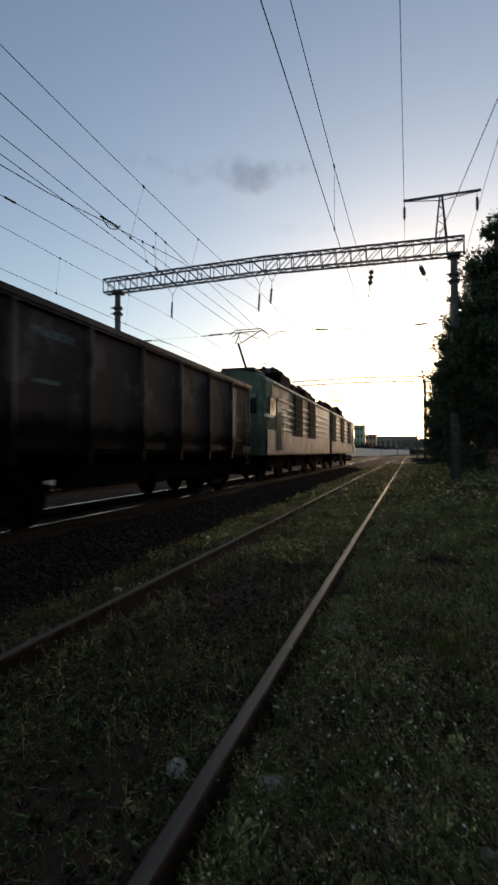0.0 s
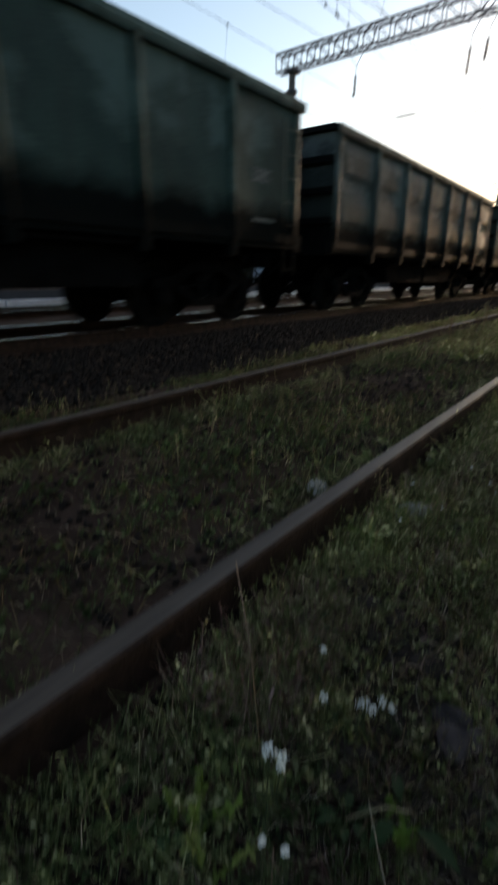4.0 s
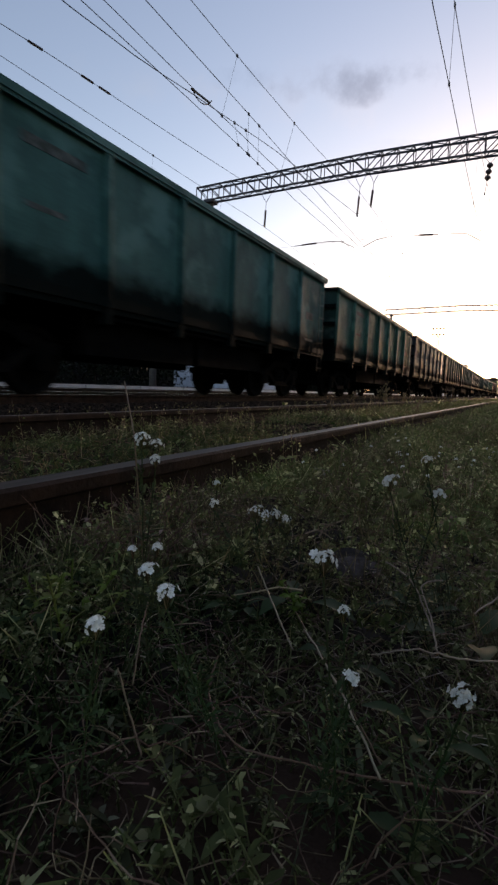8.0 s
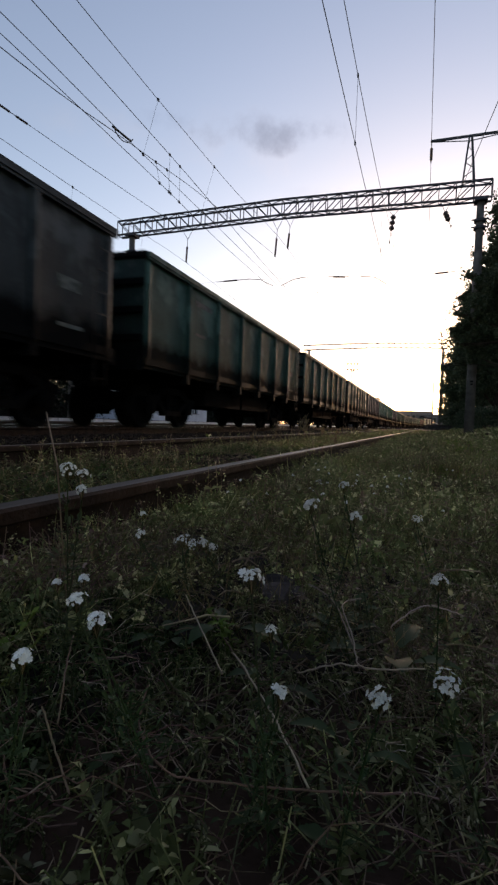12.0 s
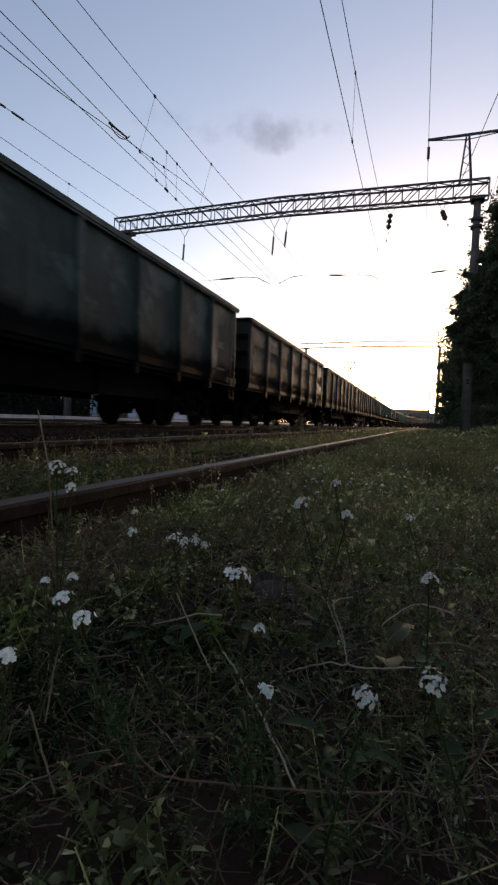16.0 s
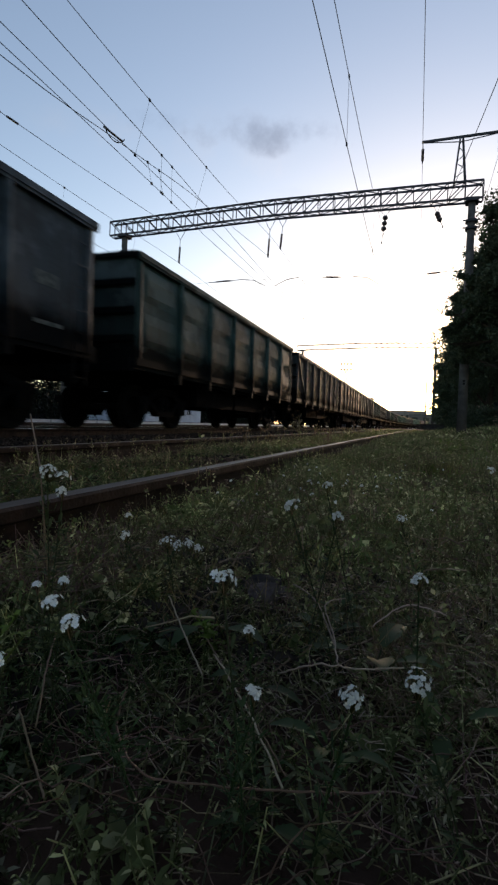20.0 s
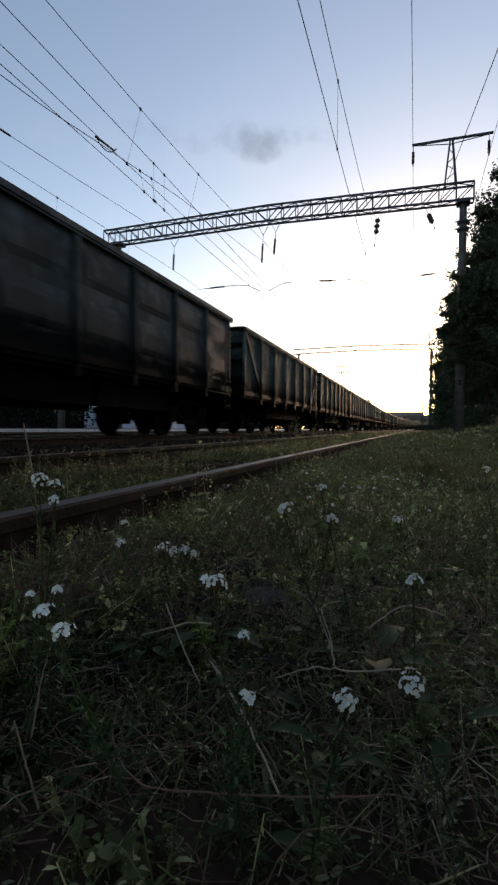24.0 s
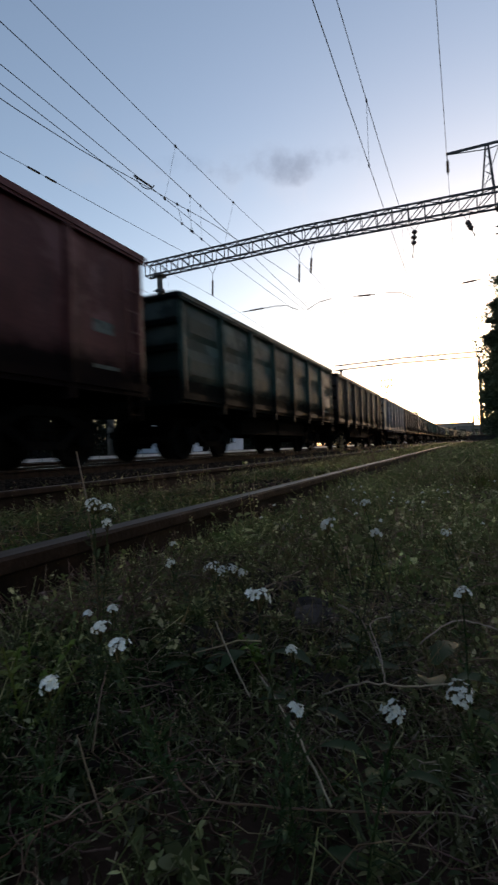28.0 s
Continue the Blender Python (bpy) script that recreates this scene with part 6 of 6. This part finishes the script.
tree(5.2, 54.0, [(3.1, 54, 2.4, 1.3), (3.6, 54, 4.6, 1.5), (4.6, 55, 7.2, 2.2), (6.0, 54, 4.5, 2.6), (6.8, 55, 9.0, 2.8), (3.7, 55, 1.3, 1.2), (3.9, 55, 3.2, 1.3)], 44000, 0.18, "leafy tree farther along the line", 0.2)
tree(8.2, 25.5, [(7.4, 25, 4.0, 2.4), (8.6, 26, 7.0, 2.8), (9.8, 25, 4.5, 2.6), (8.0, 25.5, 10.0, 2.2)], 20000, 0.15, "dense leafy tree behind the mast", 0.24)
tree(9.0, 36.0, [(7.8, 36, 4.0, 2.8), (9.4, 36, 7.5, 3.2), (11, 35, 4.5, 3.0), (8.6, 36, 11, 2.6)], 16000, 0.18, "dense leafy tree behind the mast", 0.24)
for bx, by, r in ((3.6, 26.5, 0.8), (3.9, 34.5, 1.0), (3.6, 37.5, 1.0), (3.5, 46.5, 1.2), (3.9, 50.0, 1.3), (4.1, 60.0, 1.6), (5.0, 68.0, 2.0), (6.0, 78.0, 2.4), (7.6, 92.0, 2.8), (5.6, 23.8, 1.1), (6.8, 21.5, 1.2), (8.4, 22.5, 1.4)):
    tree(bx, by, [(bx, by, r * 0.75, r), (bx + r * 0.6, by + 0.4, r * 1.2, r * 0.8)], int(3200 * r), 0.11, "low dense bush under the trees", 0.05, r, "bush", False)
# unseen trees, added to shade the train side and the ground
for bx, by in ((9.5, 11.0), (10.0, 2.5), (10.4, -6.5), (9.8, -16.0)):
    tree(bx, by, [(bx - 0.5, by, 3.2, 2.3), (bx + 0.8, by + 1, 5.6, 2.8), (bx, by - 1.5, 8.2, 2.4), (bx + 1.5, by + 2.5, 3.6, 2.4)], 9000, 0.22, "unseen added tree that shades the train and the siding", 0.24)
for bx, by, r in ((11, 110, 4.5), (15, 128, 5.0), (21, 150, 6.0), (30, 180, 7.0)):
    tree(bx, by, [(bx, by, r, r), (bx + r * 0.8, by, r * 1.3, r * 0.9), (bx - r * 0.2, by + 2, r * 1.5, r * 0.7)], int(900 * r), 0.32, "distant leafy tree on the bend", 0.25)


# ---- far side of the tracks ----
def platform():
    t = thing("platform", "low concrete platform with a whitewashed edge beyond the tracks", "platform", kind="structure")
    part("slab", Mesh().box((-19.2, 40, -0.25), (12.2, 260, 0.62)), M_ASPHALT, t)
    for i in range(40):
        part("edge_stone", Mesh().box((-13.0, -30 + 3.0 * i, -0.12), (0.24, 2.96, 0.44), ch=0.02), M_WHITE, t)
    return t


platform()


def house(x0, x1, y0, y1, h, wall, label, name="station_building", door=None, wins=(), roof=M_BLACK):
    """A plain building whose side with openings faces the tracks."""
    t = thing(name, label, "building")
    s = 0.3
    # the track-side wall is made of piers between the openings
    ops = sorted(list(wins) + ([door] if door else []))
    z = 0.05
    y = y0
    for (a, b, za, zb) in ops:
        part("wall", Mesh().box((x1 - s / 2, (y + a) / 2, (z + h) / 2), (s, a - y, h - z)), wall, t)
        if za > z + 0.05:
            part("wall", Mesh().box((x1 - s / 2, (a + b) / 2, (z + za) / 2), (s, b - a, za - z)), wall, t)
        part("wall", Mesh().box((x1 - s / 2, (a + b) / 2, (zb + h) / 2), (s, b - a, h - zb)), wall, t)
        if za > z + 0.05:
            w = part("window", Mesh().box((x1 - s * 0.7, (a + b) / 2, (za + zb) / 2), (0.04, b - a, zb - za)), M_GLASS, t)
            part("window_frame", Mesh().box((x1 - s * 0.55, (a + b) / 2, (za + zb) / 2), (0.05, 0.07, zb - za)), M_WHITE, w)
            part("window_sill", Mesh().box((x1 + 0.04, (a + b) / 2, za - 0.03), (0.2, b - a + 0.2, 0.06)), M_CONC, w)
        else:
            part("door", Mesh().box((x1 - s * 0.7, (a + b) / 2, (za + zb) / 2), (0.06, b - a, zb - za)), M_BLACK, t, "dark wooden door")
        y = b
    part("wall", Mesh().box((x1 - s / 2, (y + y1) / 2, (z + h) / 2), (s, y1 - y, h - z)), wall, t)
    part("wall", Mesh().box(((x0 + x1) / 2, y0 + s / 2, (z + h) / 2), (x1 - x0 - 2 * s, s, h - z)), wall, t)
    part("wall", Mesh().box(((x0 + x1) / 2, y1 - s / 2, (z + h) / 2), (x1 - x0 - 2 * s, s, h - z)), wall, t)
    part("wall", Mesh().box((x0 + s / 2, (y0 + y1) / 2, (z + h) / 2), (s, y1 - y0, h - z)), wall, t)
    part("roof", Mesh().box(((x0 + x1) / 2, (y0 + y1) / 2, h + 0.12), (x1 - x0 + 0.8, y1 - y0 + 0.8, 0.24)), roof, t)
    return t


house(-32, -25, 44.6, 58, 3.6, M_PLASTER, "small pale blue-white platform building with a dark door", door=(47.3, 49.0, 0.05, 2.1), wins=((51.0, 52.4, 1.0, 2.3), (54.0, 55.4, 1.0, 2.3)))
for i in range(17):
    x, y = -27.5 - random.random() * 2, -12 + 6.6 * i + random.random() * 2
    if not 42 < y < 61:
        r = 2.3 + random.random() * 0.8
        tree(x, y, [(x, y, r * 0.72, r), (x, y + 2.4, r * 0.75, r * 0.9)], 3400, 0.26, "dark clipped hedge bush behind the platform", 0.08, r, "hedge_bush", False, M_HEDGE_SHADE)
# an added dark wall blocks the sky that shows through the hedge
backing = thing("board_fence", "added dark wall that blocks the low sky behind the platform hedge", "fence", kind="structure")
for i in range(64):
    part("board_panel", shared("backing_mesh", lambda: Mesh().box((0, 0, 1.3), (0.06, 2.46, 2.7)).mesh("board_panel", M_VENT)), M_VENT, backing, at=pose(-32.5, -40 + 2.5 * i, 0))


# a pole on the platform
def pole(x, y, h, label, r=0.12):
    t = thing("pole", label, "pole", "poles along the line")
    part("shaft", Mesh().tube((x, y, -0.3), (x, y, h), r, r * 0.75, n=10), M_CONC, t, smooth=True)
    part("cap", Mesh().box((x, y, h + 0.04), (r * 2.4, r * 2.4, 0.08)), M_STEEL, t)
    return t


pole(-14.2, 18.9, 5.0, "slim grey concrete pole on the platform", 0.17)
pole(2.15, 95.0, 8.7, "slim concrete mast beside the bend", 0.14)
pole(-3.2, 178.0, 9.0, "far slim mast on the bend", 0.12)
pole(1.9, 200.0, 9.4, "far slim mast on the bend", 0.12)
pole(-9.0, 190.0, 9.4, "far slim mast on the bend", 0.12)

flood = thing("floodlight_mast", "tall lattice floodlight mast with a rack of lamps", "floodlight mast")
for sx in (-0.35, 0.35):
    for sy in (-0.35, 0.35):
        part("leg", Mesh().beam((-15.6 + sx, 120 + sy, -0.3), (-15.6 + sx * 0.5, 120 + sy * 0.5, 13.6), 0.09, 0.09), M_STEEL, flood)
for i in range(14):
    k = 1 - 0.5 * i / 14
    s = 0.35 * k * (1 if i % 2 else -1)
    part("lacing", Mesh().beam((-15.6 - s, 119.7, 0.95 * i), (-15.6 + s, 119.7, 0.95 * (i + 1)), 0.05, 0.05), M_STEEL, flood)
for z, n in ((13.2, 4), (14.5, 4)):
    rk = part("rack", Mesh().beam((-16.9, 120, z), (-14.3, 120, z), 0.1, 0.1), M_STEEL, flood)
    for i in range(n):
        part("lamp_head", Mesh().lathe([(0.12, -0.2), (0.3, 0.15), (0.32, 0.2)], (-16.7 + 0.75 * i, 119.8, z + 0.3), n=10), M_BLACK, rk)


# ---- distance ----
def block(x0, x1, y0, y1, h, wall, rows, cols, label, name="building"):
    """A far block with its rows of windows towards the line."""
    t = thing(name, label, "building", "far buildings past the bend")
    part("wall", Mesh().box(((x0 + x1) / 2, (y0 + y1) / 2, h / 2 - 0.5), (x1 - x0, y1 - y0, h + 1)), wall, t)
    part("roof", Mesh().box(((x0 + x1) / 2, (y0 + y1) / 2, h + 0.2), (x1 - x0 + 0.6, y1 - y0 + 0.6, 0.4)), M_GREY, t)
    me = None
    for r in range(rows):
        for c in range(cols):
            x = x0 + (x1 - x0) * (c + 0.5) / cols
            z = h * (r + 0.55) / rows
            if me is None:
                me = Mesh().box((0, 0, 0), ((x1 - x0) / cols * 0.5, 0.2, h / rows * 0.45)).mesh("window", M_GLASS)
            part("window", me, M_GLASS, t, at=pose(x, y0 - 0.05, z))
    return t


block(-58, -33, 330, 345, 6.0, M_GREY, 2, 8, "low grey block far along the line")
block(-32, 8, 450, 470, 14.6, M_GREY, 1, 9, "long grey industrial block past the bend")
block(9, 26, 440, 460, 12.0, M_GREY, 1, 6, "long grey industrial block past the bend")
block(-26.6, -21.6, 262, 276, 14.8, M_MINT, 4, 3, "tall pale green block behind the fence")
block(-23.5, -17.6, 300, 312, 11.2, M_BRICK, 3, 3, "reddish plastered block behind the fence")
block(-5.4, 11.5, 405, 420, 10.9, M_CONC, 1, 2, "pale concrete warehouse past the bend", "warehouse")
fence = thing("white_fence", "long low white concrete fence along the bend", "fence", kind="structure")
for i in range(30):
    p, turn = along(130 + 5.0 * i, -15.0)
    part("panel", Mesh().box((0, 0, 1.2), (0.15, 4.9, 2.4)), M_WHITE, fence, at=pose(p.x, p.y, 0, 0, 0, math.degrees(turn)))
    part("fence_post", Mesh().box((0, 2.47, 1.3), (0.25, 0.2, 2.6)), M_CONC, fence, at=pose(p.x, p.y, 0, 0, 0, math.degrees(turn)))
block(6.0, 14.0, 45.5, 52, 4.4, M_BRICK, 1, 3, "warm plastered house hidden behind the trees", "house")
def tank_wagon(x, y, turn):
    """A tank wagon standing on the far sidings."""
    t = thing("tank_wagon", "dark sooty tank wagon standing on a far siding", "tank wagon", "tank wagons on the bend", at=pose(x, y, 0, 0, 0, turn))
    rz = Matrix.Rotation(radians(-90), 4, 'X')
    part("tank", Mesh().lathe([(0.2, -5.2), (1.2, -5.0), (1.45, -4.6), (1.45, 4.6), (1.2, 5.0), (0.2, 5.2)], n=14), M_TANK, t, at=Matrix.Translation((0, 0, 2.6)) @ rz, smooth=True)
    part("dome", Mesh().lathe([(0.5, 3.9), (0.5, 4.3), (0.1, 4.4)], n=10), M_TANK, t)
    part("underframe", Mesh().box((0, 0, 1.05), (2.2, 11.0, 0.3)), M_BLACK, t)
    for sx in (-0.75, 0.75):
        for y in (-4.4, -2.6, 2.6, 4.4):
            part("wheel", Mesh().lathe([(0.47, -0.06), (0.47, 0.06)], (sx, y, 0.47), 'X', n=12), M_WHEEL, t)


M_TANK = mat("tank_paint", (0.05, 0.045, 0.042), (0.02, 0.018, 0.017), rough=0.6, scale=2, fine=20, bump=0.05, spec=0.1)
for i in range(5):
    tank_wagon(-11.5 + 4.6 * i, 290 + 11.2 * i, -22.3)
# made-up dark scrub past the platform, added to block bright sky under the wagons
for i in range(19):
    p, turn = along(96 + 10.0 * i, -25.0 - (i % 3))
    r = 2.6 + random.random()
    tree(p.x, p.y, [(p.x, p.y, r * 0.7, r), (p.x, p.y + 5, r * 0.7, r), (p.x - 1, p.y + 2.5, r * 0.6, r)], 3600, 0.34, "added dark scrub that blocks the low sky along the bend", 0.08, r, "scrub_bush", False, M_HEDGE_SHADE)
# a heap of old sleepers beside the siding
for i in range(9):
    p = part("old_sleeper", Mesh().box((0, 0, 0), (2.6, 0.24, 0.17), ch=0.02), M_SLEEPER, at=pose(2.45 + random.gauss(0, 0.35), 57 + random.gauss(0, 3.0), 0.20 + 0.16 * (i % 3), 0, 0, random.uniform(-35, 35)))
    tagged(p, "old grey sleeper in a heap beside the siding", "sleeper", "heap of old sleepers")

# ---- sleepers of the main track, last ----
me = Mesh()
me.add([(-1.35, -0.13, -0.42), (1.35, -0.13, -0.42), (1.35, 0.13, -0.42), (-1.35, 0.13, -0.42), (-1.33, -0.1, -0.18), (-0.3, -0.09, -0.215), (0.3, -0.09, -0.215), (1.33, -0.1, -0.18), (1.33, 0.1, -0.18), (0.3, 0.09, -0.215), (-0.3, 0.09, -0.215), (-1.33, 0.1, -0.18)],
       [(0, 1, 7, 6, 5, 4), (2, 3, 11, 10, 9, 8), (1, 2, 8, 7), (3, 0, 4, 11), (4, 5, 10, 11), (5, 6, 9, 10), (6, 7, 8, 9)])
me = me.mesh("sleeper", M_SLEEPER)
for i in range(170):
    part("sleeper", me, M_SLEEPER, main_track, at=pose(MAIN, -4 + 0.545 * i, 0))
for i in range(100):
    part("sleeper", me, M_SLEEPER, second_track, at=pose(SECOND, 0 + 0.545 * i, 0))


# ---- motion ----
def spin(w, off):
    """Rolls the wheels of a wagon while it goes by, between 12 m behind the eye and 30 m ahead of it."""
    seen = [k / 30 for k in range(0, 841) if -12 < run(k / 30) + off < 30]
    if not seen:
        return
    for b in w.children:
        for s in b.children:
            if s.name.startswith("wheelset"):
                p = s.matrix_basis.translation.copy()
                r = p.z
                base = run(seen[0])
                stops = sorted({0.0, *seen, 28.0})
                rows = []
                for t in stops:
                    d = min(max(t, seen[0]), seen[-1])
                    rows.append((t, pose(p.x, p.y, p.z, -math.degrees((run(d) - base) / r), 0, 0)))
                walk(s, rows)


def motions():
    times = [0.0, 1.0] + [2.0 * k for k in range(1, 14)] + [27.0, 28.0]
    for w, off in TRAIN:
        rows = []
        for t in times:
            p, turn = along(run(t) + off, MAIN)
            rows.append((t, pose(p.x, p.y, p.z, 0, 0, math.degrees(turn))))
        walk(w, rows)
        spin(w, off)


motions()
